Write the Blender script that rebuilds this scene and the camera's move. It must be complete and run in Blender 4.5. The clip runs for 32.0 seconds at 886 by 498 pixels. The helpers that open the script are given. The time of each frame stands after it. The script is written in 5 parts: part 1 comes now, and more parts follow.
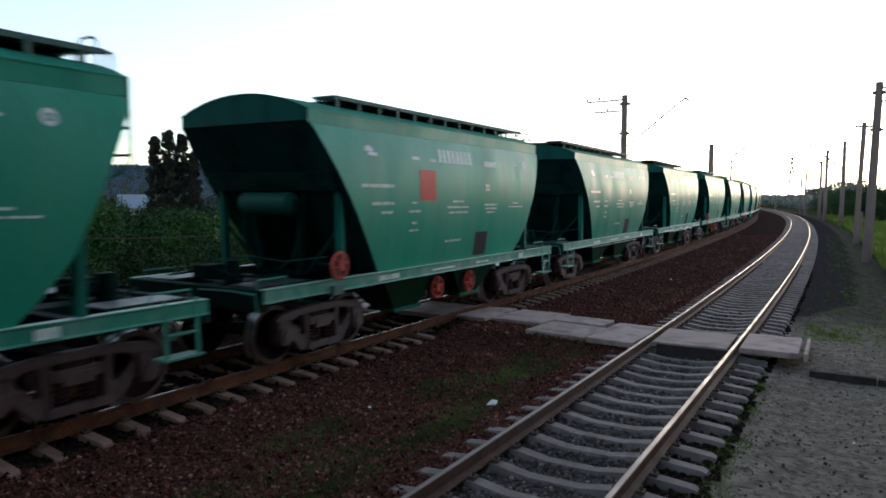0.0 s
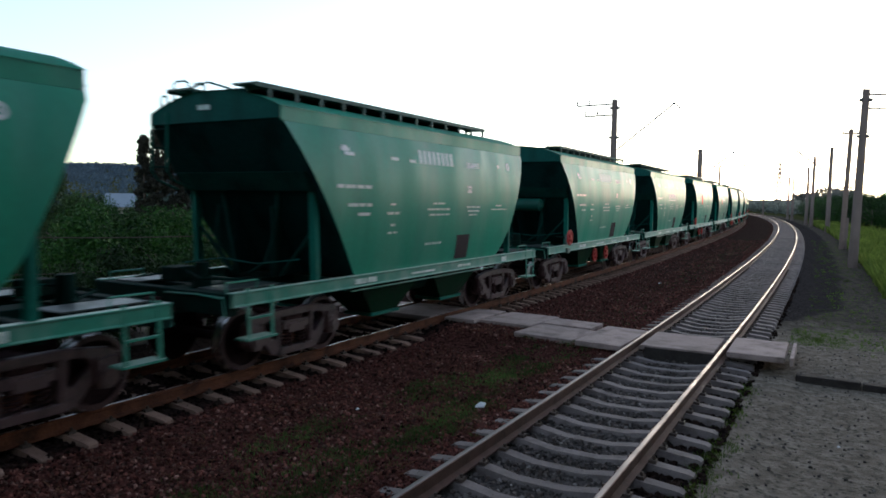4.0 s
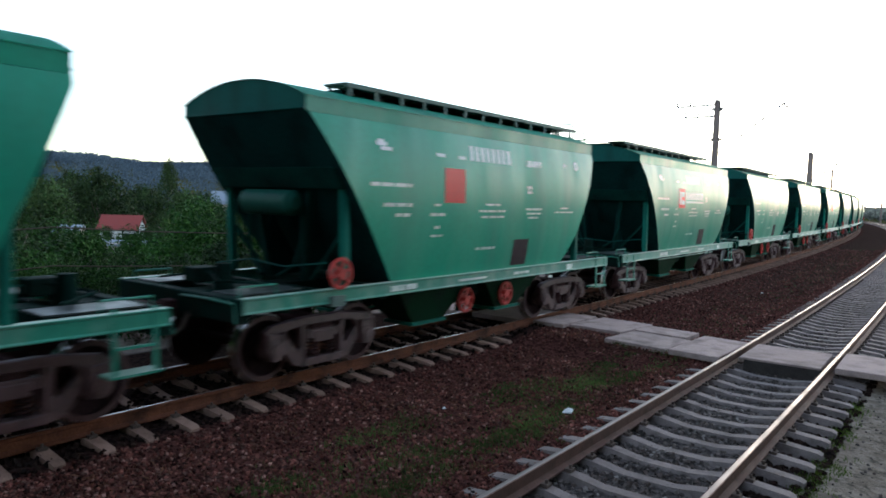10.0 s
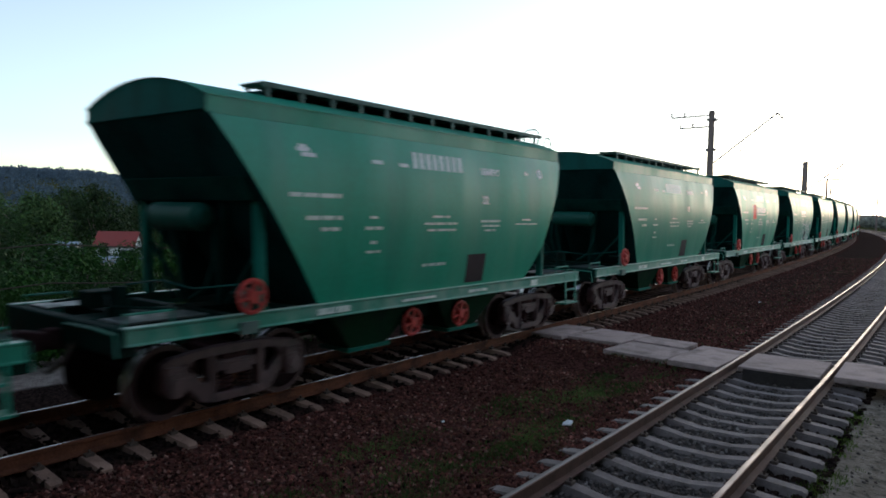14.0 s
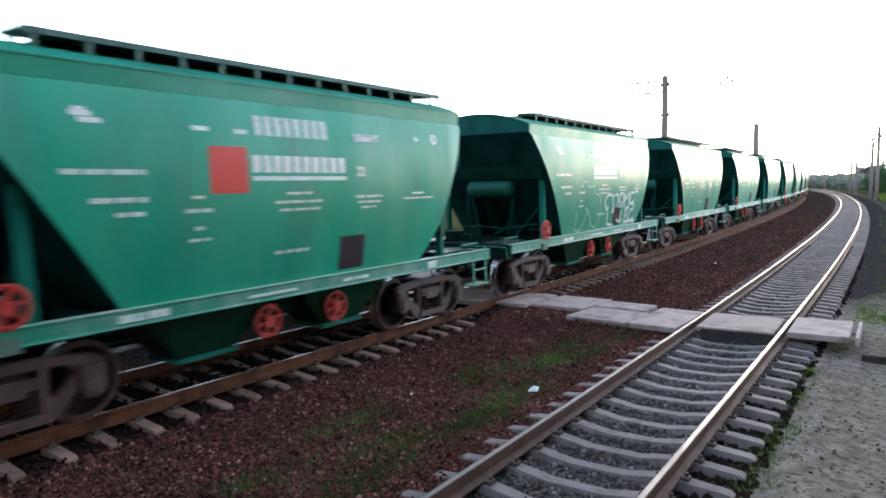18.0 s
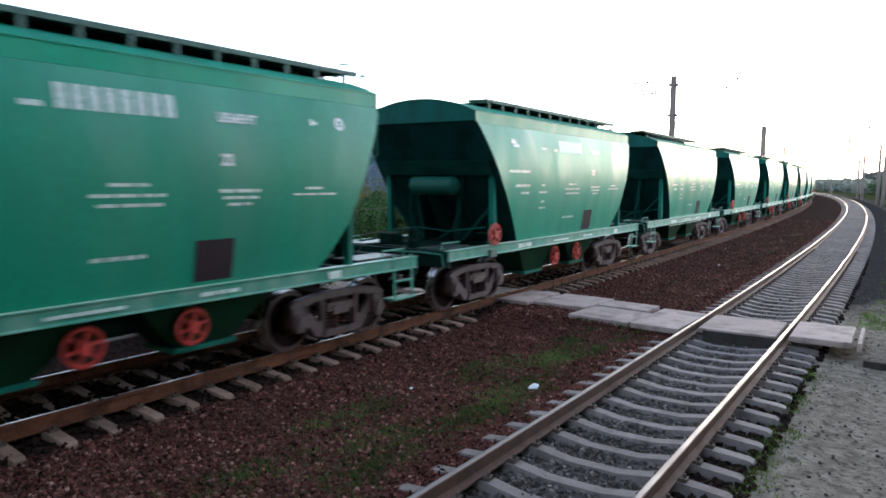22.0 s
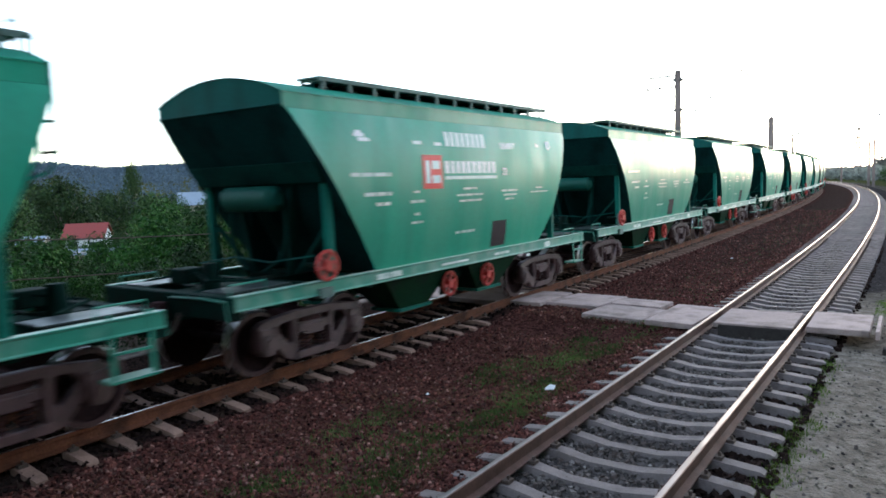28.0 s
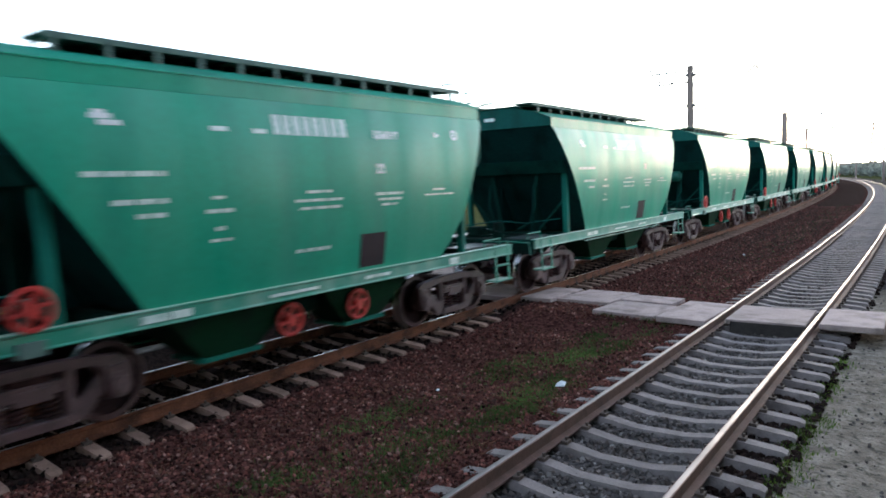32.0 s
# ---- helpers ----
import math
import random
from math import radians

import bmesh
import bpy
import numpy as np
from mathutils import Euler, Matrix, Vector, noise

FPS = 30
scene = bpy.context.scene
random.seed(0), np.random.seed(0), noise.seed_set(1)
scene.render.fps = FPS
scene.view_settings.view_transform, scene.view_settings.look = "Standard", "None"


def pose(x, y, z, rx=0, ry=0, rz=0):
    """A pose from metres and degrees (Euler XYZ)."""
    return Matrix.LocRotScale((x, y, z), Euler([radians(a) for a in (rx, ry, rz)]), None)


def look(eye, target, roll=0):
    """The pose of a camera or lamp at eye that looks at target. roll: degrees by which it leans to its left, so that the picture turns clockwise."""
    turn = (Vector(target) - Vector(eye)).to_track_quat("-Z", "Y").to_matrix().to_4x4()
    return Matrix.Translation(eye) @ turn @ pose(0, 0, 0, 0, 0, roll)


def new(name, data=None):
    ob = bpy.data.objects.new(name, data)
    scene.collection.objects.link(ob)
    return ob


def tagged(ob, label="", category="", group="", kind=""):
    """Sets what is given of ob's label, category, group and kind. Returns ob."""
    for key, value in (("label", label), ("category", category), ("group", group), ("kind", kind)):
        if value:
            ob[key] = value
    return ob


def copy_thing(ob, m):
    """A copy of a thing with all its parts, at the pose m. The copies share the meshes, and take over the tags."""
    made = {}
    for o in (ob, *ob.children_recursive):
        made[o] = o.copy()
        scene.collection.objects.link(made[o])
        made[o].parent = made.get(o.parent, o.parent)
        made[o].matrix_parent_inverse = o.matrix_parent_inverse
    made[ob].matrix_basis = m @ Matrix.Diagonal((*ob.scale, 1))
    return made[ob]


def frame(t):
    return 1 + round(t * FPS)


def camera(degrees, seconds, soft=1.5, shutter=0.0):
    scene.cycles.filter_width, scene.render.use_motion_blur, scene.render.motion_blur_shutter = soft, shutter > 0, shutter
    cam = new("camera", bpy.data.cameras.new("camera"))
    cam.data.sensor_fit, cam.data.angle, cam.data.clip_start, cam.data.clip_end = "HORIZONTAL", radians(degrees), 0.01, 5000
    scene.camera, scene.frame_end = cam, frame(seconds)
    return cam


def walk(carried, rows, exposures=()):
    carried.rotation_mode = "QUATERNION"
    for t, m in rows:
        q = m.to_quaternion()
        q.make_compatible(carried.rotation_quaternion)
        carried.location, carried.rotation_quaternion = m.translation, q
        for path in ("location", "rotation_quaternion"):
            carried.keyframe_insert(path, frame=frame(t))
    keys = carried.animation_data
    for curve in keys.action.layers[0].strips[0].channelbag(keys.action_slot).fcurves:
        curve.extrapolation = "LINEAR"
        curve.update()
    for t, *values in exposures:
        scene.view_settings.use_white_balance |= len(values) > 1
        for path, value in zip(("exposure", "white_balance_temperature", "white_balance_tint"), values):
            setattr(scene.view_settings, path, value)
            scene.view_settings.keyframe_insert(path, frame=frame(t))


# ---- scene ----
# A long goods train of green cement hoppers passes on a curve at dusk.
# World: x to the right of the tracks, y ahead along them, z up from the rail heads.
cam = camera(65.03, 32.0, soft=1.7, shutter=0.5)
EYE = 2.70
LOOKS = [
    (0, 31.22, -4.23, -0.22),
    (0.5, 30.98, -3.97, 0.34),
    (1, 30.99, -3.58, -0.15),
    (1.5, 32.40, -3.70, -0.09),
    (2, 31.96, -4.67, -0.29),
    (2.5, 30.59, -4.34, -0.48),
    (3, 29.63, -4.52, -0.57),
    (3.5, 29.85, -4.21, -0.74),
    (5.5, 32.92, -4.13, -0.62),
    (6, 33.70, -4.24, -0.71),
    (6.5, 34.21, -4.57, -0.24),
    (7, 38.66, -4.93, -2.04),
    (7.5, 40.28, -4.46, -2.82),
    (8, 40.24, -3.91, -2.33),
    (8.5, 39.29, -3.75, -1.74),
    (9, 40.11, -3.75, -1.66),
    (9.5, 39.09, -4.10, -1.74),
    (10, 37.90, -4.10, -1.64),
    (10.5, 37.83, -3.38, -2.02),
    (11, 37.78, -3.28, -1.53),
    (11.5, 37.85, -3.19, -1.45),
    (12, 37.74, -2.94, -1.17),
    (12.5, 38.31, -3.06, -1.24),
    (13, 38.31, -2.91, -1.04),
    (13.5, 38.11, -2.95, -1.14),
    (14, 37.63, -3.04, -1.00),
    (14.5, 37.34, -3.08, -0.77),
    (15, 36.70, -3.30, 0.17),
    (15.5, 35.77, -6.15, 0.38),
    (17.5, 34.93, -5.58, 0.72),
    (18, 34.34, -5.26, 0.97),
    (18.5, 34.78, -5.29, 0.92),
    (19, 35.06, -5.28, 0.54),
    (19.5, 35.44, -5.20, 0.21),
    (20, 35.69, -5.14, 0.17),
    (20.5, 35.75, -4.86, 0.24),
    (21, 35.75, -5.20, 0.07),
    (21.5, 35.21, -5.56, -0.32),
    (22, 34.77, -5.66, -0.43),
    (22.5, 35.03, -5.56, -0.32),
    (23, 34.95, -5.03, 0.18),
    (23.5, 34.98, -5.11, 0.44),
    (24, 34.88, -5.34, 0.53),
    (24.5, 34.90, -5.17, 0.68),
    (25, 35.20, -4.96, 1.01),
    (25.5, 35.31, -4.99, 1.45),
    (26, 35.14, -4.95, 2.05),
    (26.5, 35.25, -5.29, 2.14),
    (28.5, 35.53, -5.28, 1.89),
    (29, 35.70, -5.55, 1.54),
    (29.5, 36.01, -5.58, 1.47),
    (30, 36.23, -5.75, 1.26),
    (30.5, 36.17, -5.72, 1.48),
    (31, 35.62, -6.04, 2.57),
    (31.5, 36.70, -6.07, 2.09),
    (32, 36.27, -5.55, 2.01),
]
EXPOSURES = [(0, 0.17), (6.2, 0.17), (7, 0.5), (8, 1.0), (10, 0.85), (11.5, 0.03), (14.2, 0.03), (15, 0.36), (15.6, 0.8), (17.5, 1.55), (19, 1.4), (32, 1.36)]
walk(cam, [(t, pose(0, 0, EYE, 90 + pitch, roll, yaw)) for t, yaw, pitch, roll in LOOKS], EXPOSURES)

# ---- sky and sun ----
SUN_AZ, SUN_EL = 4.3, 3.0          # degrees left of +y, above the horizon
world = bpy.data.worlds.new("dusk_sky")
scene.world = world
world.use_nodes = True
wn = world.node_tree
sky = wn.nodes.new("ShaderNodeTexSky")
sky.sky_type = "NISHITA"
sky.sun_disc = False
sky.sun_elevation = radians(4.0)
sky.sun_rotation = radians(-SUN_AZ)
sky.air_density, sky.dust_density, sky.ozone_density = 0.9, 0.38, 2.6
pale = wn.nodes.new("ShaderNodeHueSaturation")     # thin evening haze takes colour from the sky
pale.inputs["Saturation"].default_value = 0.6
wn.links.new(sky.outputs[0], pale.inputs["Color"])
wn.links.new(pale.outputs[0], wn.nodes["Background"].inputs[0])
wn.nodes["Background"].inputs[1].default_value = 0.52
lamp = bpy.data.lights.new("sun", "SUN")
lamp.energy, lamp.angle, lamp.color = 1.0, radians(35), (1.0, 0.79, 0.57)
sun_dir = Vector((-math.sin(radians(SUN_AZ)) * math.cos(radians(SUN_EL)), math.cos(radians(SUN_AZ)) * math.cos(radians(SUN_EL)), math.sin(radians(SUN_EL))))
sun = new("sun", lamp)
sun.matrix_world = look((0, 0, 60), Vector((0, 0, 60)) - sun_dir)

# ---- materials ----
def material(name, colour, rough=0.6, metal=0.0, scale=6.0, vary=0.25, bump=0.0, fine=40.0, second=None, amount=0.0, spots=3.0, streak=0.0, coat=0.0, per_object=0.0, spec=0.5, gloss_change=0.11, dust=None, dust_amount=0.0, coat_rough=0.34, coat_ior=1.5, sheen=0.0):
    """Principled with two scales of colour change, an optional second colour in stains or streaks, and fine relief."""
    m = bpy.data.materials.new(name)
    m.use_nodes = True
    nt = m.node_tree
    n, l = nt.nodes, nt.links
    b = n["Principled BSDF"]
    tc = n.new("ShaderNodeTexCoord")
    big = n.new("ShaderNodeTexNoise"); big.inputs["Scale"].default_value = scale; big.inputs["Detail"].default_value = 4
    tiny = n.new("ShaderNodeTexNoise"); tiny.inputs["Scale"].default_value = fine; tiny.inputs["Detail"].default_value = 3
    place = tc.outputs["Object"]
    if per_object:                     # each piece takes another stretch of the pattern
        who = n.new("ShaderNodeObjectInfo")
        shift = n.new("ShaderNodeVectorMath"); shift.operation = "MULTIPLY_ADD"
        l.new(who.outputs["Random"], shift.inputs[0]); shift.inputs[1].default_value = (31, 47, 23); l.new(place, shift.inputs[2])
        place = shift.outputs[0]
    l.new(place, big.inputs["Vector"]); l.new(place, tiny.inputs["Vector"])
    add = n.new("ShaderNodeMath"); add.operation = "ADD"
    l.new(big.outputs[0], add.inputs[0]); l.new(tiny.outputs[0], add.inputs[1])
    ramp = n.new("ShaderNodeMapRange")
    ramp.inputs[1].default_value, ramp.inputs[2].default_value = 0.55, 1.45
    ramp.inputs[3].default_value, ramp.inputs[4].default_value = 1 - vary, 1 + vary
    l.new(add.outputs[0], ramp.inputs[0])
    value = ramp.outputs[0]
    if per_object:
        oi = n.new("ShaderNodeObjectInfo")
        mr = n.new("ShaderNodeMapRange")
        mr.inputs[3].default_value, mr.inputs[4].default_value = 1 - per_object, 1 + per_object
        l.new(oi.outputs["Random"], mr.inputs[0])
        mm = n.new("ShaderNodeMath"); mm.operation = "MULTIPLY"
        l.new(value, mm.inputs[0]); l.new(mr.outputs[0], mm.inputs[1])
        value = mm.outputs[0]
    sc = n.new("ShaderNodeVectorMath"); sc.operation = "SCALE"
    sc.inputs[0].default_value = colour
    l.new(value, sc.inputs["Scale"])
    out = sc.outputs[0]
    if second:
        st = n.new("ShaderNodeTexNoise"); st.inputs["Scale"].default_value = spots; st.inputs["Detail"].default_value = 5
        mp = n.new("ShaderNodeMapping")
        if streak:
            mp.inputs["Scale"].default_value = (1, 1, streak)
        l.new(place, mp.inputs[0]); l.new(mp.outputs[0], st.inputs["Vector"])
        cut = n.new("ShaderNodeMapRange")
        cut.inputs[1].default_value, cut.inputs[2].default_value, cut.inputs[4].default_value = 0.48, 0.72, amount
        l.new(st.outputs[0], cut.inputs[0])
        mx = n.new("ShaderNodeMix"); mx.data_type = "RGBA"
        l.new(cut.outputs[0], mx.inputs[0]); l.new(out, mx.inputs[6]); mx.inputs[7].default_value = (*second, 1)
        out = mx.outputs[2]
    if dust:                           # thin cement dust in soft drifts and runs
        dn = n.new("ShaderNodeTexNoise"); dn.inputs["Scale"].default_value = 0.55; dn.inputs["Detail"].default_value = 3
        dm = n.new("ShaderNodeMapping"); dm.inputs["Scale"].default_value = (1, 1, 0.45)
        l.new(place, dm.inputs[0]); l.new(dm.outputs[0], dn.inputs["Vector"])
        dc = n.new("ShaderNodeMapRange")
        dc.inputs[1].default_value, dc.inputs[2].default_value, dc.inputs[4].default_value = 0.42, 0.68, dust_amount
        l.new(dn.outputs[0], dc.inputs[0])
        dx = n.new("ShaderNodeMix"); dx.data_type = "RGBA"
        l.new(dc.outputs[0], dx.inputs[0]); l.new(out, dx.inputs[6]); dx.inputs[7].default_value = (*dust, 1)
        out = dx.outputs[2]
        # buckled sheets and dull drifts break up what the paint mirrors
        wave = n.new("ShaderNodeTexNoise"); wave.inputs["Scale"].default_value = 1.0; wave.inputs["Detail"].default_value = 2
        wm = n.new("ShaderNodeMapping"); wm.inputs["Scale"].default_value = (1, 1.0, 0.55)
        l.new(place, wm.inputs[0]); l.new(wm.outputs[0], wave.inputs["Vector"])
        wb = n.new("ShaderNodeBump"); wb.inputs["Strength"].default_value = 1.0; wb.inputs["Distance"].default_value = 0.045
        l.new(wave.outputs[0], wb.inputs["Height"]); l.new(wb.outputs[0], b.inputs["Coat Normal"])
        dull = n.new("ShaderNodeTexNoise"); dull.inputs["Scale"].default_value = 1.1; dull.inputs["Detail"].default_value = 6
        um = n.new("ShaderNodeMapping"); um.inputs["Scale"].default_value = (1, 1.2, 0.35); um.inputs["Location"].default_value = (3, 7, 5)
        l.new(place, um.inputs[0]); l.new(um.outputs[0], dull.inputs["Vector"])
        film = n.new("ShaderNodeMapRange")
        film.inputs[1].default_value, film.inputs[2].default_value, film.inputs[3].default_value, film.inputs[4].default_value = 0.36, 0.62, 0.45, coat
        l.new(dull.outputs[0], film.inputs[0]); l.new(film.outputs[0], b.inputs["Coat Weight"])
    l.new(out, b.inputs["Base Color"])
    rr = n.new("ShaderNodeMapRange")
    rr.inputs[1].default_value, rr.inputs[2].default_value = 0.3, 0.7
    rr.inputs[3].default_value, rr.inputs[4].default_value = max(rough - gloss_change, 0.03), min(rough + gloss_change, 1)
    l.new(big.outputs[0], rr.inputs[0]); l.new(rr.outputs[0], b.inputs["Roughness"])
    b.inputs["Metallic"].default_value = metal
    b.inputs["Specular IOR Level"].default_value = spec
    b.inputs["Coat Weight"].default_value = coat
    b.inputs["Coat Roughness"].default_value = coat_rough
    b.inputs["Coat IOR"].default_value = coat_ior
    b.inputs["Sheen Weight"].default_value = sheen          # a film of dust
    b.inputs["Sheen Roughness"].default_value = 0.45
    if bump:
        bp = n.new("ShaderNodeBump"); bp.inputs["Strength"].default_value = bump; bp.inputs["Distance"].default_value = 0.02
        l.new(tiny.outputs[0], bp.inputs["Height"]); l.new(bp.outputs[0], b.inputs["Normal"])
    return m


GREEN = material("green_wagon_paint", (0.003, 0.360, 0.216), 0.45, 0, 0.7, 0.16, 0.03, 12, (0.007, 0.235, 0.158), 0.6, 1.4, 0.15, per_object=0.14, spec=0.06, gloss_change=0.03, coat=1.0, dust=(0.07, 0.31, 0.22), dust_amount=0.3, coat_rough=0.37, coat_ior=1.5, sheen=0.03)
# the wagon green darkened: shade on the ends is put into the colour
GREEN_END_SHADED = material("shaded_green_end_paint", (0.0059, 0.0944, 0.0779), 0.55, 0, 1.2, 0.25, 0.08, 16, (0.0059, 0.0354, 0.0319), 0.6, 2.5, 0.2, spec=0.12)
# inner end steel: the deeper shade there is put into its colour
END_STEEL_SHADED = material("shaded_green_end_steel", (0.004, 0.046, 0.036), 0.7, 0, 1.5, 0.3, 0.08, 16, (0.003, 0.012, 0.011), 0.7, 2.5, 0.3, spec=0.06)
# same green again, the shade of the overhanging slope put into its colour
SHADED_GREEN = material("shaded_green_end_sheet", (0.005, 0.039, 0.036), 0.75, 0, 1.2, 0.3, 0.08, 16, (0.00354, 0.0106, 0.0106), 0.7, 2.0, 0.3, spec=0.05)
WALK_BOARD = material("grey_green_board_steel", (0.118, 0.189, 0.165), 0.6, 0, 3, 0.25, 0.05, 20, (0.0472, 0.0708, 0.0649), 0.6, 4, spec=0.3)
SILL = material("green_sill_paint", (0.010, 0.270, 0.175), 0.55, 0, 1.5, 0.25, 0.05, 20, (0.24, 0.40, 0.32), 0.6, 2.4, 1.0, spec=0.2, coat=0.5, coat_rough=0.4, sheen=0.4)
ROOF_GREEN = material("dull_green_roof_paint", (0.006, 0.230, 0.150), 0.75, 0, 0.9, 0.2, 0.05, 14, (0.02, 0.12, 0.085), 0.6, 1.6, spec=0.1)
DECK = material("dark_deck_plate", (0.035, 0.052, 0.048), 0.44, 0, 3, 0.3, 0.08, 22, (0.12, 0.14, 0.13), 0.5, 3.5, spec=0.5)
# grime, plus the shade below the body put into the hopper colour
HOPPER = material("shaded_grimy_hopper_paint", (0.004, 0.036, 0.016), 0.65, 0, 1.5, 0.35, 0.1, 20, (0.010, 0.022, 0.017), 0.8, 2.2, spec=0.08)
# grime on the underframe, its base darkened further to stand for shade
UNDER = material("shaded_grimy_green_steel", (0.00472, 0.0283, 0.0212), 0.75, 0, 2, 0.35, 0.15, 25, (0.0150, 0.0120, 0.0105), 0.7, 2.5, spec=0.06)
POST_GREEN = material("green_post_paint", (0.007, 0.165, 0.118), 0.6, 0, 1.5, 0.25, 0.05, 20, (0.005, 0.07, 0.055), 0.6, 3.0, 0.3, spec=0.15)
BOGIE = material("grimy_cast_steel", (0.060, 0.028, 0.028), 0.8, 0.0, 4, 0.4, 0.3, 30, (0.014, 0.010, 0.009), 0.8, 3.2, spec=0.08)
CAST = material("mauve_dusted_cast_frame", (0.112, 0.055, 0.059), 0.5, 0.0, 5, 0.35, 0.3, 30, (0.025, 0.017, 0.016), 0.75, 4.5, spec=0.7)
RIM = material("worn_wheel_rim_face", (0.105, 0.058, 0.060), 0.45, 0.15, 4, 0.3, 0.2, 30, (0.05, 0.035, 0.033), 0.6, 4, spec=0.3)
TREAD = material("bright_wheel_tread", (0.6, 0.58, 0.56), 0.28, 1.0, 3, 0.15)
WHEEL_DARK = material("black_grimed_wheel", (0.030, 0.015, 0.016), 0.75, 0.05, 4, 0.4, 0.3, 30, (0.010, 0.008, 0.007), 0.7, 4, spec=0.06)
RED = material("red_handwheel_paint", (0.59, 0.0378, 0.0307), 0.5, 0, 6, 0.25, 0.05, 30, (0.236, 0.0236, 0.0236), 0.6, 7)
WHITE = material("white_stencil_paint", (0.86, 0.86, 0.86), 0.6, 0, 8, 0.12, 0, 60, (0.378, 0.544, 0.468), 0.6, 9, coat=1.0, coat_rough=0.37, coat_ior=1.5, sheen=0.03)
NUMBER = material("stencilled_number_paint", (0.649, 0.732, 0.684), 0.6, 0, 8, 0.12, 0, 60, (0.0708, 0.307, 0.224), 0.95, 26, coat=1.0, coat_rough=0.37, coat_ior=1.5, sheen=0.03)
DIM_WHITE = material("worn_stencil_paint", (0.755, 0.86, 0.8), 0.6, 0, 8, 0.15, 0, 60, (0.151, 0.393, 0.302), 0.7, 12, coat=1.0, coat_rough=0.37, coat_ior=1.5, sheen=0.03)
LOGO_RED = material("red_panel_paint", (0.86, 0.0529, 0.0453), 0.5, 0, 2, 0.15, 0, 30)
HATCH_RED = material("dark_red_square_paint", (0.032, 0.015, 0.023), 0.6, 0, 3, 0.3, 0, 30, (0.02, 0.012, 0.018), 0.6, 4, spec=0.3)
SPRAY = material("silver_spray_paint", (0.86, 0.86, 0.86), 0.5, 0, 5, 0.2)
SPRAY_DIM = material("thin_spray_paint", (0.36, 0.62, 0.50), 0.55, 0, 5, 0.3)
RAIL_RUST = material("rusty_rail_side", (0.175, 0.064, 0.036), 0.8, 0.1, 3, 0.4, 0.4, 30, (0.026, 0.014, 0.010), 0.85, 2.6, spec=0.2)
RAIL_DARK = material("brown_rail_side", (0.135, 0.072, 0.058), 0.7, 0.1, 3, 0.3, 0.25, 40, (0.063, 0.0378, 0.0302), 0.6, 5, spec=0.2)
RAIL_TOP = material("polished_rail_head", (0.23, 0.19, 0.175), 0.42, 1.0, 2, 0.15)
RAIL_TOP_WORN = material("bright_worn_rail_head", (0.46, 0.42, 0.40), 0.3, 1.0, 3, 0.15)
CONCRETE = material("sleeper_concrete", (0.228, 0.186, 0.174), 0.85, 0, 3, 0.3, 0.4, 45, (0.095, 0.074, 0.066), 0.75, 4, per_object=0.18)
CONCRETE_OLD = material("dusty_sleeper_concrete", (0.310, 0.192, 0.148), 0.9, 0, 3, 0.3, 0.35, 45, (0.125, 0.08, 0.06), 0.6, 4, per_object=0.18, spec=0.1)
# concrete with the shade of kerb lip and slab front in its colour
KERB_SHADED = material("shaded_kerb_concrete", (0.055, 0.046, 0.042), 0.9, 0, 3, 0.3, 0.4, 30, (0.025, 0.02, 0.018), 0.7, 4, spec=0.2)
PLANK = material("crossing_slab_concrete", (0.440, 0.330, 0.300), 0.85, 0, 1.8, 0.25, 0.35, 40, (0.150, 0.115, 0.102), 0.7, 2.8, per_object=0.14, spec=0.2)
POLE = material("weathered_pole_concrete", (0.235, 0.175, 0.155), 0.9, 0, 1.5, 0.2, 0.2, 30, (0.12, 0.085, 0.075), 0.5, 2.0, 0.2, spec=0.2)
WOOD = material("old_pole_wood", (0.242, 0.166, 0.138), 0.9, 0, 3, 0.3, 0.3, 30)
STEEL = material("grey_steel", (0.142, 0.124, 0.118), 0.7, 0.3, 4, 0.2)
CERAMIC = material("dark_insulator", (0.151, 0.106, 0.106), 0.3, 0, 6, 0.2)
CLIP = material("rusty_fastener", (0.0968, 0.068, 0.0553), 0.8, 0.2, 8, 0.3)
LITTER = material("white_scrap", (0.86, 0.86, 0.86), 0.7, 0, 20, 0.1)
BARK = material("grey_bark", (0.151, 0.12, 0.0982), 0.95, 0, 3, 0.3, 0.5, 20)
ROOF_RED = material("red_roof_tiles", (0.27, 0.05, 0.042), 0.85, 0, 2, 0.2, 0.2, 12)
ROOF_BLUE = material("blue_grey_sheet_roof", (0.24, 0.29, 0.35), 0.6, 0, 1, 0.15)
WALL_WHITE = material("white_house_plaster", (0.86, 0.86, 0.86), 0.9, 0, 1.5, 0.12, 0.1, 20)
WALL_TAN = material("tan_house_plaster", (0.635, 0.544, 0.453), 0.9, 0, 1.5, 0.2, 0.1, 20)
GLASS = material("dark_window_glass", (0.0453, 0.0604, 0.0755), 0.1, 0, 1, 0.1)
TANK = material("grey_green_air_tank", (0.009, 0.105, 0.075), 0.5, 0, 2, 0.25, spec=0.25)


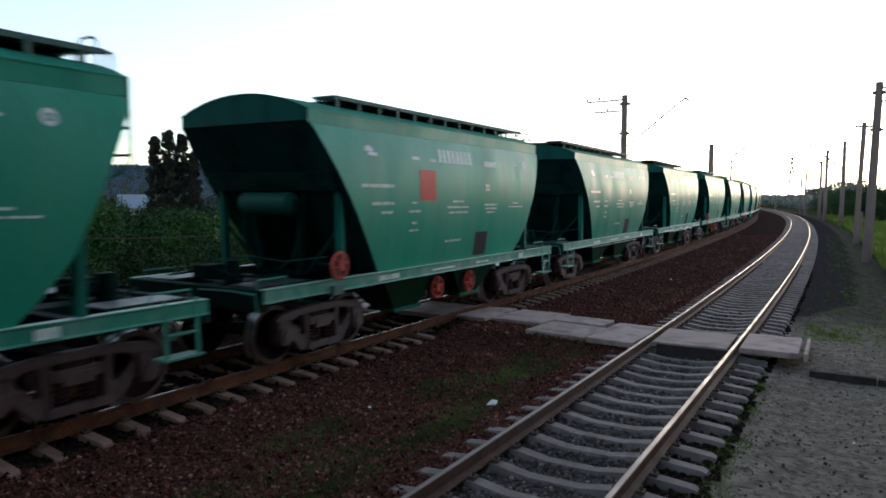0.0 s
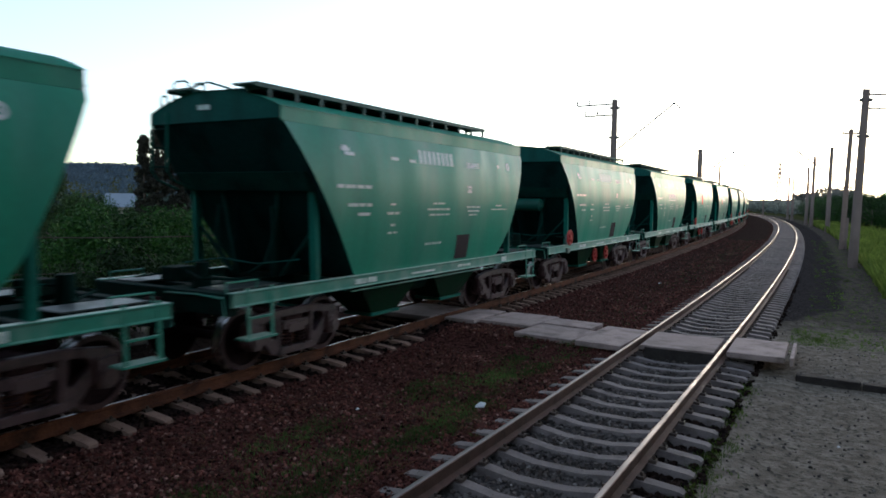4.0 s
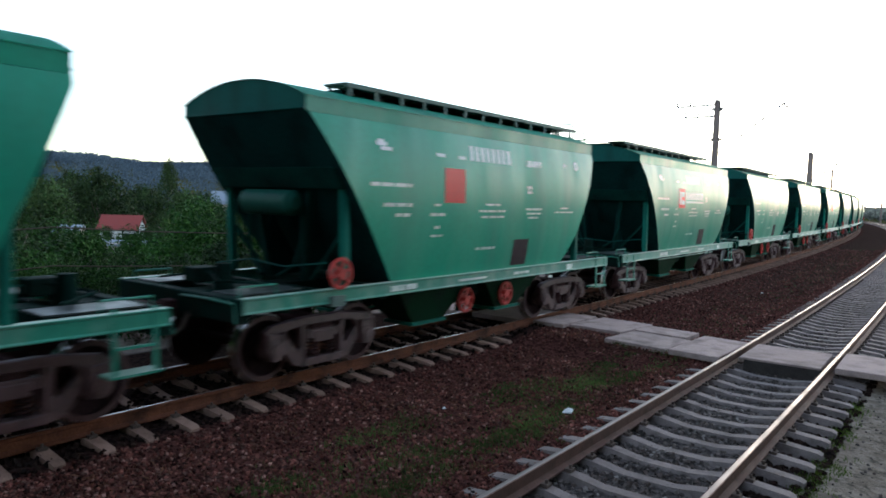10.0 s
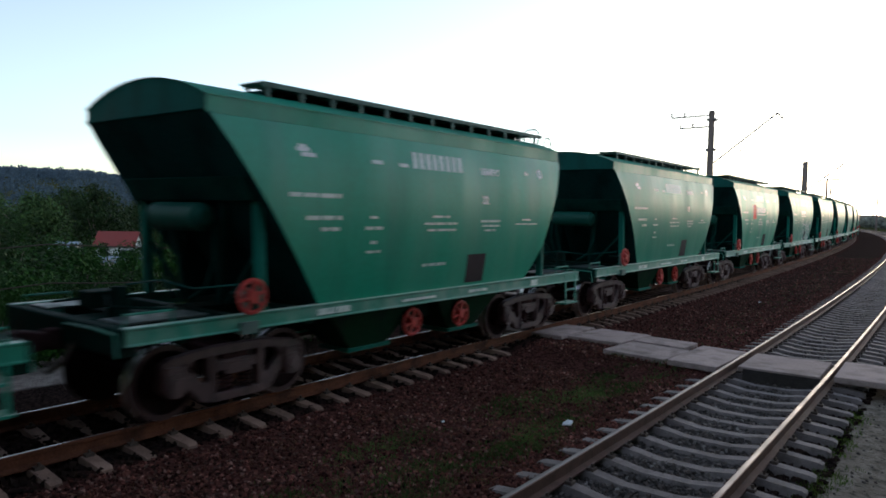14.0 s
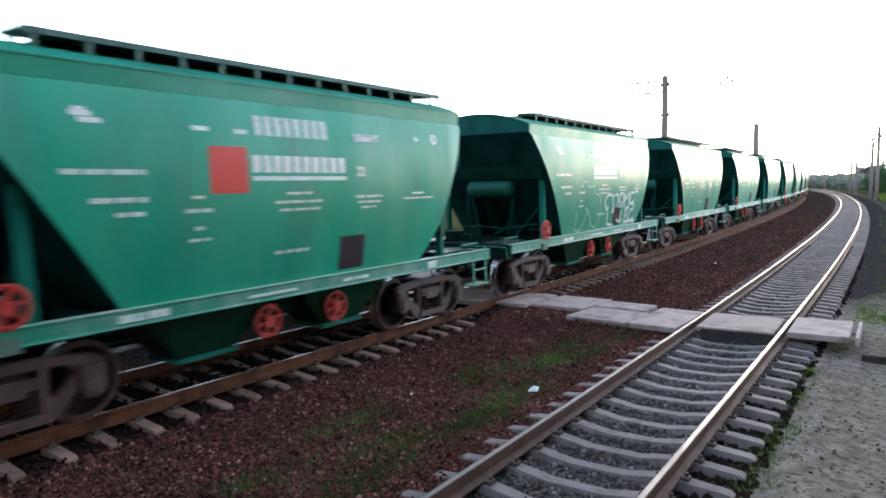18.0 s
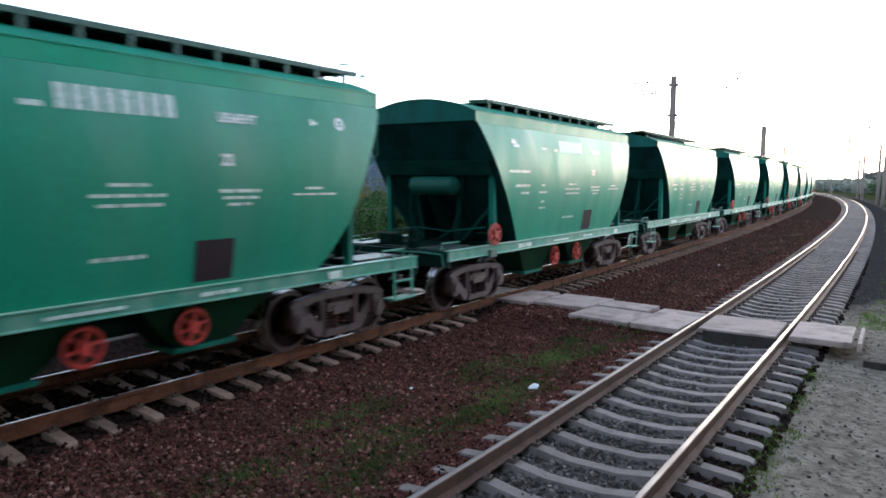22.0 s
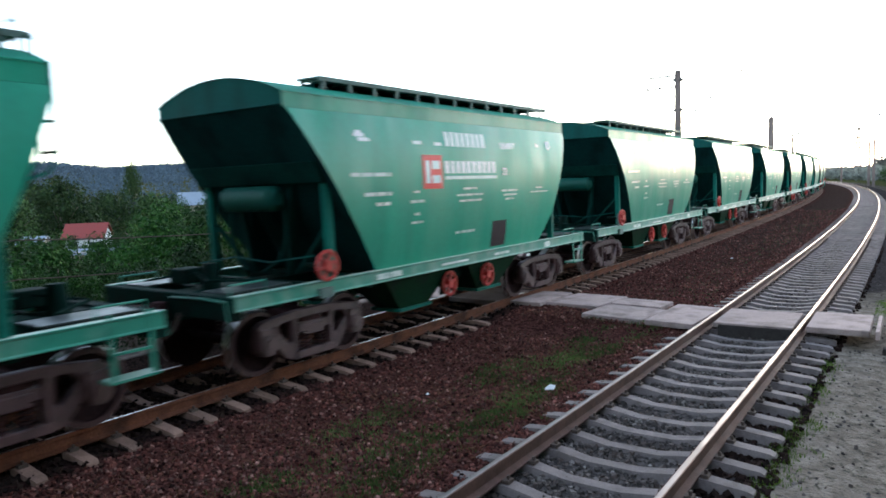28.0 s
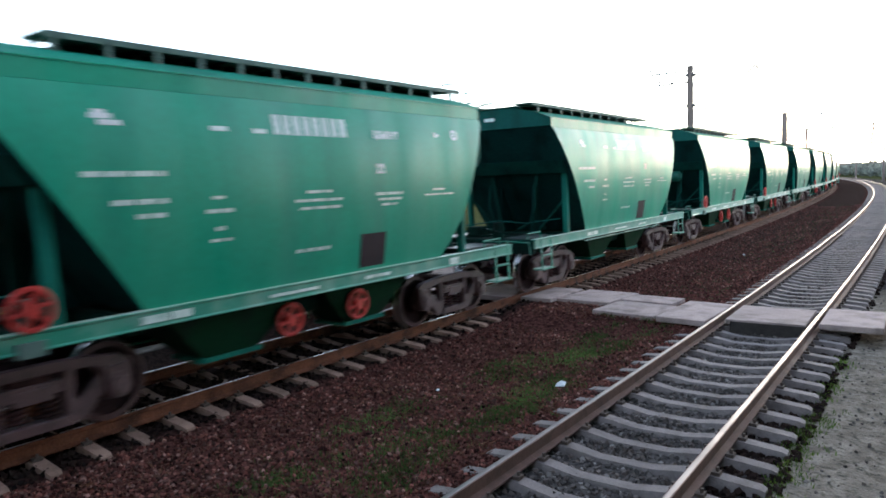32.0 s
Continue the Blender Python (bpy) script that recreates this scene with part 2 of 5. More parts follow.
def leafy(name, a, b, rough=0.7, thin=0.0, each=0.0):
    """Foliage: each leaf its own shade between two greens; each: how far one plant differs from the next."""
    m = bpy.data.materials.new(name)
    m.use_nodes = True
    n, l = m.node_tree.nodes, m.node_tree.links
    p = n["Principled BSDF"]
    g = n.new("ShaderNodeNewGeometry")
    mx = n.new("ShaderNodeMix"); mx.data_type = "RGBA"
    l.new(g.outputs["Random Per Island"], mx.inputs[0])
    mx.inputs[6].default_value, mx.inputs[7].default_value = (*a, 1), (*b, 1)
    tx = n.new("ShaderNodeTexNoise"); tx.inputs["Scale"].default_value = 0.8
    tc = n.new("ShaderNodeTexCoord"); l.new(tc.outputs["Object"], tx.inputs["Vector"])
    mr = n.new("ShaderNodeMapRange"); mr.inputs[1].default_value, mr.inputs[2].default_value, mr.inputs[3].default_value, mr.inputs[4].default_value = 0.3, 0.7, 0.5, 1.45
    l.new(tx.outputs[0], mr.inputs[0])
    shade = mr.outputs[0]
    if each:
        oi = n.new("ShaderNodeObjectInfo")
        er = n.new("ShaderNodeMapRange"); er.inputs[3].default_value, er.inputs[4].default_value = 1 - each, 1 + each
        l.new(oi.outputs["Random"], er.inputs[0])
        em = n.new("ShaderNodeMath"); em.operation = "MULTIPLY"
        l.new(shade, em.inputs[0]); l.new(er.outputs[0], em.inputs[1])
        shade = em.outputs[0]
    sc = n.new("ShaderNodeVectorMath"); sc.operation = "SCALE"
    l.new(mx.outputs[2], sc.inputs[0]); l.new(shade, sc.inputs["Scale"]); l.new(sc.outputs[0], p.inputs["Base Color"])
    p.inputs["Roughness"].default_value = rough
    p.inputs["Specular IOR Level"].default_value = 0.15
    if thin:
        tr = n.new("ShaderNodeBsdfTranslucent")
        l.new(sc.outputs[0], tr.inputs["Color"])
        ms = n.new("ShaderNodeMixShader")
        ms.inputs[0].default_value = thin
        l.new(p.outputs[0], ms.inputs[1]); l.new(tr.outputs[0], ms.inputs[2]); l.new(ms.outputs[0], n["Material Output"].inputs["Surface"])
    return m


def stony(name, shades):
    """Crushed stone: each piece takes one of several shades."""
    m = bpy.data.materials.new(name)
    m.use_nodes = True
    n, l = m.node_tree.nodes, m.node_tree.links
    p = n["Principled BSDF"]
    g = n.new("ShaderNodeNewGeometry")
    r = n.new("ShaderNodeValToRGB")
    while len(r.color_ramp.elements) < len(shades):
        r.color_ramp.elements.new(0.5)
    for i, c in enumerate(shades):
        r.color_ramp.elements[i].position = i / (len(shades) - 1)
        r.color_ramp.elements[i].color = (*c, 1)
    tx = n.new("ShaderNodeTexNoise"); tx.inputs["Scale"].default_value = 1.3; tx.inputs["Detail"].default_value = 5
    tc = n.new("ShaderNodeTexCoord"); l.new(tc.outputs["Object"], tx.inputs["Vector"])
    mr = n.new("ShaderNodeMapRange"); mr.inputs[1].default_value, mr.inputs[2].default_value, mr.inputs[3].default_value, mr.inputs[4].default_value = 0.3, 0.7, 0.6, 1.35
    l.new(tx.outputs[0], mr.inputs[0])
    sc = n.new("ShaderNodeVectorMath"); sc.operation = "SCALE"
    l.new(g.outputs["Random Per Island"], r.inputs[0]); l.new(r.outputs[0], sc.inputs[0]); l.new(mr.outputs[0], sc.inputs["Scale"])
    l.new(sc.outputs[0], p.inputs["Base Color"])
    p.inputs["Roughness"].default_value = 0.95
    p.inputs["Specular IOR Level"].default_value = 0.0
    return m


STONE_RED = stony("reddish_ballast_stone", ((0.030, 0.013, 0.011), (0.065, 0.027, 0.022), (0.185, 0.064, 0.050), (0.080, 0.036, 0.029), (0.275, 0.104, 0.082), (0.120, 0.064, 0.051), (0.014, 0.008, 0.007), (0.42, 0.22, 0.18)))
STONE_GREY = stony("grey_ballast_stone", ((0.0484, 0.0422, 0.0387), (0.121, 0.103, 0.094), (0.0806, 0.0664, 0.0608), (0.178, 0.151, 0.138), (0.137, 0.103, 0.0885), (0.29, 0.257, 0.235)))
# oil stains, with shade under the train and at sleeper ends mixed in
STONE_OILY_SHADED = stony("shaded_oily_ballast_stone", ((0.0105, 0.0078, 0.00715), (0.0293, 0.0176, 0.0144), (0.0231, 0.0167, 0.0144), (0.0524, 0.0324, 0.0252)))

LEAF = leafy("bush_leaves", (0.010, 0.044, 0.008), (0.037, 0.096, 0.016), each=0.5)
LEAF_FRESH = leafy("fresh_green_leaves", (0.015, 0.057, 0.010), (0.042, 0.110, 0.021), thin=0.12, each=0.5)
LEAF_DARK = leafy("dark_tree_leaves", (0.016, 0.045, 0.013), (0.042, 0.084, 0.024), each=0.5)
LEAF_OLIVE = leafy("olive_tree_leaves", (0.022, 0.055, 0.0165), (0.058, 0.102, 0.030), each=0.5)
LEAF_TUFT = leafy("dull_tuft_leaves", (0.035, 0.062, 0.018), (0.085, 0.115, 0.040), thin=0.3)
LEAF_WEED = leafy("dusty_weed_leaves", (0.045, 0.095, 0.024), (0.120, 0.195, 0.055), thin=0.35)
DRY = leafy("dry_brown_litter", (0.070, 0.028, 0.017), (0.270, 0.130, 0.082), thin=0.2)
LEAF_YELLOW = leafy("yellow_green_weeds", (0.10, 0.16, 0.026), (0.22, 0.28, 0.065), thin=0.5)
LEAF_POPLAR = leafy("poplar_leaves", (0.0211, 0.0242, 0.0182), (0.0484, 0.0422, 0.0302))
GRASS = leafy("grass_blades", (0.06, 0.13, 0.018), (0.16, 0.24, 0.040), thin=0.4)
# hill woods: bluish distance haze is put into the leaf colour
WOODS = leafy("haze_tinted_woods", (0.078, 0.120, 0.162), (0.084, 0.126, 0.168), thin=0.65)
WOODS_MID = leafy("valley_woods", (0.030, 0.048, 0.042), (0.050, 0.072, 0.058))
# towards the sun and the bend: pale haze put into the colour
WOODS_SUN = leafy("haze_tinted_woods_towards_the_sun", (0.15, 0.155, 0.14), (0.21, 0.21, 0.19), thin=0.5)
WOODS_VERGE = leafy("haze_tinted_woods_by_the_bend", (0.17, 0.19, 0.165), (0.26, 0.28, 0.25), thin=0.5)


def ground_material():
    """Ballast, dirt and grass by the distance from the near track, with ragged borders."""
    m = bpy.data.materials.new("trackside_ground")
    m.use_nodes = True
    n, l = m.node_tree.nodes, m.node_tree.links
    p = n["Principled BSDF"]
    at = n.new("ShaderNodeAttribute"); at.attribute_name = "across"
    tc = n.new("ShaderNodeTexCoord")

    def noise_tex(scale, detail=4):
        t = n.new("ShaderNodeTexNoise"); t.inputs["Scale"].default_value = scale; t.inputs["Detail"].default_value = detail
        l.new(tc.outputs["Object"], t.inputs["Vector"])
        return t
    rag = noise_tex(0.7, 5)
    wob = n.new("ShaderNodeMapRange"); wob.inputs[3].default_value, wob.inputs[4].default_value = -1.3, 1.3
    l.new(rag.outputs[0], wob.inputs[0])
    wa = n.new("ShaderNodeMath"); wa.operation = "ADD"
    l.new(at.outputs["Fac"], wa.inputs[0]); l.new(wob.outputs[0], wa.inputs[1])

    def step(src, a, b):
        r = n.new("ShaderNodeMapRange"); r.inputs[1].default_value, r.inputs[2].default_value = a, b
        l.new(src, r.inputs[0])
        return r.outputs[0]

    def mix(f, a, b):
        x = n.new("ShaderNodeMix"); x.data_type = "RGBA"
        l.new(f, x.inputs[0])
        for s, v in ((6, a), (7, b)):
            if isinstance(v, tuple):
                x.inputs[s].default_value = (*v, 1)
            else:
                l.new(v, x.inputs[s])
        return x.outputs[2]
    vor = n.new("ShaderNodeTexVoronoi"); vor.inputs["Scale"].default_value = 24
    l.new(tc.outputs["Object"], vor.inputs["Vector"])
    sep = n.new("ShaderNodeSeparateColor"); l.new(vor.outputs["Color"], sep.inputs[0])
    speck = sep.outputs[0]
    red = mix(speck, (0.026, 0.011, 0.0095), (0.140, 0.056, 0.045))
    grey = mix(speck, (0.0355, 0.0302, 0.0291), (0.137, 0.118, 0.109))
    # shade between the sleeper ends, put into the ground colour
    dark = mix(speck, (0.0226, 0.0196, 0.0193), (0.0726, 0.0619, 0.0581))
    n2 = noise_tex(5, 6)
    n3 = noise_tex(38, 4)
    sand = mix(step(n2.outputs[0], 0.35, 0.65), (0.190, 0.152, 0.120), (0.335, 0.280, 0.226))
    clod = noise_tex(13, 5)
    sand = mix(step(clod.outputs[0], 0.52, 0.66), sand, (0.105, 0.092, 0.070))
    sand = mix(step(n3.outputs[0], 0.55, 0.75), sand, (0.19, 0.172, 0.135))
    grass = mix(step(n2.outputs[0], 0.4, 0.6), (0.0403, 0.0529, 0.0193), (0.0968, 0.0906, 0.0387))
    # oil and the train's shade share this dark ground colour
    oily_shaded = mix(speck, (0.0147, 0.00982, 0.00897), (0.0472, 0.0294, 0.0252))
    c = mix(step(at.outputs["Fac"], -5.2, -4.8), oily_shaded, red)
    c = mix(step(at.outputs["Fac"], -0.95, -0.75), c, grey)
    c = mix(step(at.outputs["Fac"], 0.72, 0.9), c, dark)
    along = n.new("ShaderNodeAttribute"); along.attribute_name = "along"
    far = step(along.outputs["Fac"], 19, 24)
    edge = n.new("ShaderNodeMath"); edge.operation = "MULTIPLY_ADD"; edge.inputs[1].default_value = -1.6
    near_wob = n.new("ShaderNodeMath"); near_wob.operation = "MULTIPLY_ADD"; near_wob.inputs[1].default_value = 0.35
    l.new(wob.outputs[0], near_wob.inputs[0]); l.new(at.outputs["Fac"], near_wob.inputs[2])
    l.new(far, edge.inputs[0]); l.new(near_wob.outputs[0], edge.inputs[2])
    dirt = mix(step(n2.outputs[0], 0.35, 0.65), (0.068, 0.058, 0.048), (0.150, 0.128, 0.104))
    rag_along = n.new("ShaderNodeMath"); rag_along.operation = "MULTIPLY_ADD"; rag_along.inputs[1].default_value = 3.0
    l.new(wob.outputs[0], rag_along.inputs[0]); l.new(along.outputs["Fac"], rag_along.inputs[2])
    sand = mix(step(rag_along.outputs[0], 17.5, 21), sand, mix(step(n3.outputs[0], 0.45, 0.7), dirt, (0.045, 0.040, 0.033)))
    c = mix(step(edge.outputs[0], 1.20, 1.42), c, sand)
    c = mix(step(wa.outputs[0], 4.4, 5.6), c, grass)
    weedy = mix(step(n2.outputs[0], 0.38, 0.62), (0.038, 0.024, 0.020), (0.078, 0.050, 0.040))
    between = n.new("ShaderNodeMath"); between.operation = "MULTIPLY"
    inner = n.new("ShaderNodeMath"); inner.operation = "MULTIPLY"
    l.new(step(at.outputs["Fac"], -4.9, -4.5), inner.inputs[0]); l.new(step(at.outputs["Fac"], -1.3, -1.7), inner.inputs[1])
    l.new(inner.outputs[0], between.inputs[0]); l.new(step(rag_along.outputs[0], 17, 34), between.inputs[1])
    c = mix(between.outputs[0], c, weedy)
    left = n.new("ShaderNodeMath"); left.operation = "MULTIPLY"; left.inputs[1].default_value = -1
    l.new(wa.outputs[0], left.inputs[0])
    pale = mix(step(n2.outputs[0], 0.35, 0.65), (0.215, 0.168, 0.150), (0.370, 0.300, 0.265))
    side = n.new("ShaderNodeMath"); side.operation = "MULTIPLY_ADD"; side.inputs[1].default_value = 0.12
    l.new(wob.outputs[0], side.inputs[0]); l.new(at.outputs["Fac"], side.inputs[2])
    c = mix(step(side.outputs[0], -10.15, -10.35), c, pale)
    c = mix(step(left.outputs[0], 12.5, 13.4), c, grass)
    l.new(c, p.inputs["Base Color"])
    p.inputs["Roughness"].default_value = 0.95
    p.inputs["Specular IOR Level"].default_value = 0.0
    bp = n.new("ShaderNodeBump"); bp.inputs["Strength"].default_value = 0.7; bp.inputs["Distance"].default_value = 0.03
    hh = n.new("ShaderNodeMath"); hh.operation = "ADD"
    l.new(vor.outputs["Distance"], hh.inputs[0]); l.new(n3.outputs[0], hh.inputs[1])
    l.new(hh.outputs[0], bp.inputs["Height"]); l.new(bp.outputs[0], p.inputs["Normal"])
    return m


GROUND = ground_material()


# ---- mesh building ----
class Shape:
    """Gathers boxes, rods, prisms and sheets into one mesh; every face can have its own material slot."""

    def __init__(self):
        self.v, self.f, self.slot = [], [], []

    def add(self, verts, faces, slot=0):
        k = len(self.v)
        self.v += [tuple(p) for p in verts]
        self.f += [tuple(i + k for i in q) for q in faces]
        self.slot += [slot] * len(faces)
        return self

    def box(self, x0, x1, y0, y1, z0, z1, slot=0, m=None):
        p = [(x, y, z) for x in (x0, x1) for y in (y0, y1) for z in (z0, z1)]
        if m is not None:
            p = [m @ Vector(q) for q in p]
        return self.add(p, [(0, 1, 3, 2), (4, 6, 7, 5), (0, 4, 5, 1), (2, 3, 7, 6), (0, 2, 6, 4), (1, 5, 7, 3)], slot)

    def rod(self, a, b, r, seg=8, r2=None, slot=0):
        a, b = Vector(a), Vector(b)
        d = (b - a).normalized()
        u = d.cross((0, 0, 1) if abs(d.z) < 0.9 else (1, 0, 0)).normalized()
        w = d.cross(u)
        r2 = r if r2 is None else r2
        p = []
        for c, q in ((a, r), (b, r2)):
            for i in range(seg):
                t = 2 * math.pi * i / seg
                p.append(c + u * (q * math.cos(t)) + w * (q * math.sin(t)))
        f = [(i, (i + 1) % seg, seg + (i + 1) % seg, seg + i) for i in range(seg)]
        return self.add(p, f + [tuple(range(seg))[::-1], tuple(range(seg, 2 * seg))], slot)

    def bar(self, a, b, w, h, slot=0):
        """A rectangular bar from a to b, w wide across and h deep."""
        a, b = Vector(a), Vector(b)
        d = (b - a).normalized()
        u = d.cross((0, 0, 1) if abs(d.z) < 0.9 else (1, 0, 0)).normalized()
        n = d.cross(u)
        p = [c + u * (sx * w / 2) + n * (sz * h / 2) for c in (a, b) for sx in (-1, 1) for sz in (-1, 1)]
        return self.add(p, [(0, 1, 3, 2), (4, 6, 7, 5), (0, 4, 5, 1), (2, 3, 7, 6), (0, 2, 6, 4), (1, 5, 7, 3)], slot)

    def path(self, pts, r, seg=6, slot=0):
        """One bent tube through the points."""
        pts = [Vector(q) for q in pts]
        p, u = [], None
        for i, c in enumerate(pts):
            d = (pts[min(i + 1, len(pts) - 1)] - pts[max(i - 1, 0)]).normalized()
            if u is None:
                u = d.cross((0, 0, 1) if abs(d.z) < 0.9 else (1, 0, 0))
            u = (u - d * u.dot(d)).normalized()
            w = d.cross(u)
            p += [c + u * (r * math.cos(2 * math.pi * j / seg)) + w * (r * math.sin(2 * math.pi * j / seg)) for j in range(seg)]
        f = [(i * seg + j, i * seg + (j + 1) % seg, (i + 1) * seg + (j + 1) % seg, (i + 1) * seg + j) for i in range(len(pts) - 1) for j in range(seg)]
        return self.add(p, f + [tuple(range(seg))[::-1], tuple(range(len(p) - seg, len(p)))], slot)

    def channel(self, outline, y0, y1, slot=0):
        """An outline in x and z, pushed from y0 to y1."""
        k = len(outline)
        p = [(x, y0, z) for x, z in outline] + [(x, y1, z) for x, z in outline]
        return self.add(p, [tuple(range(k)), tuple(range(k, 2 * k))[::-1]] + [((i + 1) % k, i, k + i, k + (i + 1) % k) for i in range(k)], slot)

    def prism(self, outline, x0, x1, slot=0):
        """An outline in y and z, pushed from x0 to x1."""
        k = len(outline)
        p = [(x0, y, z) for y, z in outline] + [(x1, y, z) for y, z in outline]
        return self.add(p, [tuple(range(k)), tuple(range(k, 2 * k))[::-1]] + [((i + 1) % k, i, k + i, k + (i + 1) % k) for i in range(k)], slot)

    def lathe(self, profile, seg=24, slot=0, slots=None):
        """A profile of (x, radius) turned about the x axis."""
        k = len(profile)
        p = [(x, r * math.cos(2 * math.pi * i / seg), r * math.sin(2 * math.pi * i / seg)) for i in range(seg) for x, r in profile]
        for j in range(k - 1):
            self_slot = slots[j] if slots else slot
            self.add([], [], self_slot)
        base = len(self.v)
        self.v += p
        for i in range(seg):
            n = (i + 1) % seg
            for j in range(k - 1):
                self.f.append((base + i * k + j, base + i * k + j + 1, base + n * k + j + 1, base + n * k + j))
                self.slot.append(slots[j] if slots else slot)
        return self

    def grid(self, rows, slot=0):
        """A sheet through rows of points."""
        k = len(rows[0])
        p = [q for r in rows for q in r]
        return self.add(p, [(i * k + j, i * k + j + 1, (i + 1) * k + j + 1, (i + 1) * k + j) for i in range(len(rows) - 1) for j in range(k - 1)], slot)

    def mesh(self, name, mats, bevel=0.0, smooth=0.0):
        me = bpy.data.meshes.new(name)
        me.from_pydata(self.v, [], self.f)
        for m in (mats if isinstance(mats, (list, tuple)) else [mats]):
            me.materials.append(m)
        me.polygons.foreach_set("material_index", self.slot)
        bm = bmesh.new()
        bm.from_mesh(me)
        bmesh.ops.recalc_face_normals(bm, faces=bm.faces)
        if bevel:
            e = [q for q in bm.edges if len(q.link_faces) == 2 and q.calc_face_angle(0) > 0.6]
            bmesh.ops.bevel(bm, geom=e, offset=bevel, segments=1, profile=0.5, affect="EDGES", clamp_overlap=True)
        if smooth:
            for f in bm.faces:
                f.smooth = True
            for q in bm.edges:
                if len(q.link_faces) == 2 and q.calc_face_angle(0) > smooth:
                    q.smooth = False
        bm.to_mesh(me)
        bm.free()
        return me


def thing(name, label, category, group="", kind="", at=None):
    """A top-level Empty that carries its parts."""
    ob = new(name)
    ob.empty_display_size = 0.2
    if at is not None:
        ob.matrix_basis = at
    return tagged(ob, label, category, group, kind)


def part(name, shape, mats, parent, label="", bevel=0.0, smooth=0.0, at=None):
    me = shape if isinstance(shape, bpy.types.Mesh) else shape.mesh(name, mats, bevel, smooth)
    ob = new(name, me)
    ob.parent = parent
    if at is not None:
        ob.matrix_basis = at
    return tagged(ob, label) if label else ob


# ---- the line of the tracks ----
NEAR_X, FAR_OFF = -2.656, -6.27     # near track from the eye; far track from the near one
BEND_Y, BEND_R = 0.83, 1051.8         # straight up to here, then a wide bend to the left


def along(s, d=0.0, off=0.0):
    """Place and heading (radians to the left) at s metres along a track d to the right of the near one, off across it."""
    r = BEND_R + d
    if s <= BEND_Y:
        return NEAR_X + d + off, s, 0.0
    a = (s - BEND_Y) / r
    return NEAR_X - BEND_R + (r + off) * math.cos(a), BEND_Y + (r + off) * math.sin(a), a


def track_coords(x, y):
    """Metres along and across the near track of a place on the ground."""
    if y <= BEND_Y:
        return y, x - NEAR_X
    cx = NEAR_X - BEND_R
    return BEND_Y + math.atan2(y - BEND_Y, x - cx) * BEND_R, math.hypot(x - cx, y - BEND_Y) - BEND_R


PROFILE = [(-400, -5.2), (-60, -5.0), (-26, -4.6), (-13.6, -0.75), (-12.8, -0.50), (-10.2, -0.46), (-9.1, -0.60), (-8.15, -0.52), (-7.6, -0.26), (-5.05, -0.26), (-4.75, -0.30), (-3.9, -0.42), (-2.2, -0.36), (-1.55, -0.246),
           (-1.0, -0.236), (-0.8, -0.286), (0.75, -0.296), (0.9, -0.30), (1.45, -0.315), (1.75, -0.325), (2.3, -0.38), (6, -0.36), (20, -0.1), (400, 0.4)]


def ground_z(x, y):
    s, d = track_coords(x, y)
    z = PROFILE[0][1] if d < PROFILE[0][0] else PROFILE[-1][1]
    for (a, za), (b, zb) in zip(PROFILE, PROFILE[1:]):
        if a <= d <= b:
            z = za + (zb - za) * (d - a) / (b - a)
            break
    calm = min(1, max(0, (abs(d + 3.2) - 5.2) / 10))
    z += 0.022 * noise.noise((x * 1.7, y * 1.7, 0)) + 0.5 * calm * noise.noise((x * 0.08, y * 0.08, 3))
    if 12.6 < s < 15.9 and -5.3 < d < -0.85:            # packed up under the crossing slabs
        k = min(1, (s - 12.6) / 0.5, (15.9 - s) / 0.4)
        z = max(z, z + (-0.13 - z) * k)
    if 13.4 < s < 16.4 and d > 1.86:                     # the raised dirt path on to the crossing
        z = max(z, z + (-0.25 - z) * min(1, (16.4 - s) / 0.7, (9 - d) / 3) if d < 9 else z)
    away = math.hypot(x, y)
    if away > 350:
        w = min(1, (away - 350) / 800)
        side = max(0, min(1, (-x / away - 0.15) * 2.2))
        az = math.degrees(math.atan2(-x, y))
        ridge = 1 + 0.26 * max(0, min(1, (az - 60.5) / 4.5)) - 0.05 * max(0, min(1, (az - 69) / 6))
        z += w * (2 + 50 * ridge * side * (0.85 + 0.28 * noise.noise((x * 0.0022, y * 0.0022, 7))) + 5 * noise.noise((x * 0.006, y * 0.006, 1)))
    return z


# ---- ground ----
def spread(a, b, fine, grow):
    """Grid lines: even from a to b, then wider and wider outward."""
    c = list(np.arange(a, b, fine))
    w, p = fine, b
    while p < 3200:
        c.append(p); w *= grow; p += w
    w, p = fine, a
    while p > -3200:
        w *= grow; p -= w; c.append(p)
    return sorted(c)


def build_ground():
    xs, ys = spread(-26, 7, 0.22, 1.16), spread(-6, 64, 0.45, 1.09)
    v, acr, alo = [], [], []
    for y in ys:
        for x in xs:
            s, d = track_coords(x, y)
            v.append((x, y, ground_z(x, y))); acr.append(d); alo.append(s)
    k = len(xs)
    f = [(i * k + j, i * k + j + 1, (i + 1) * k + j + 1, (i + 1) * k + j) for i in range(len(ys) - 1) for j in range(k - 1)]
    me = bpy.data.meshes.new("ground")
    me.from_pydata(v, [], f)
    me.materials.append(GROUND)
    for nm, data in (("across", acr), ("along", alo)):
        me.attributes.new(nm, "FLOAT", "POINT").data.foreach_set("value", data)
    me.polygons.foreach_set("use_smooth", [True] * len(f))
    tagged(new("ground", me), "reddish ballast, grey dirt and grass beside the tracks", "ground", kind="structure")


build_ground()


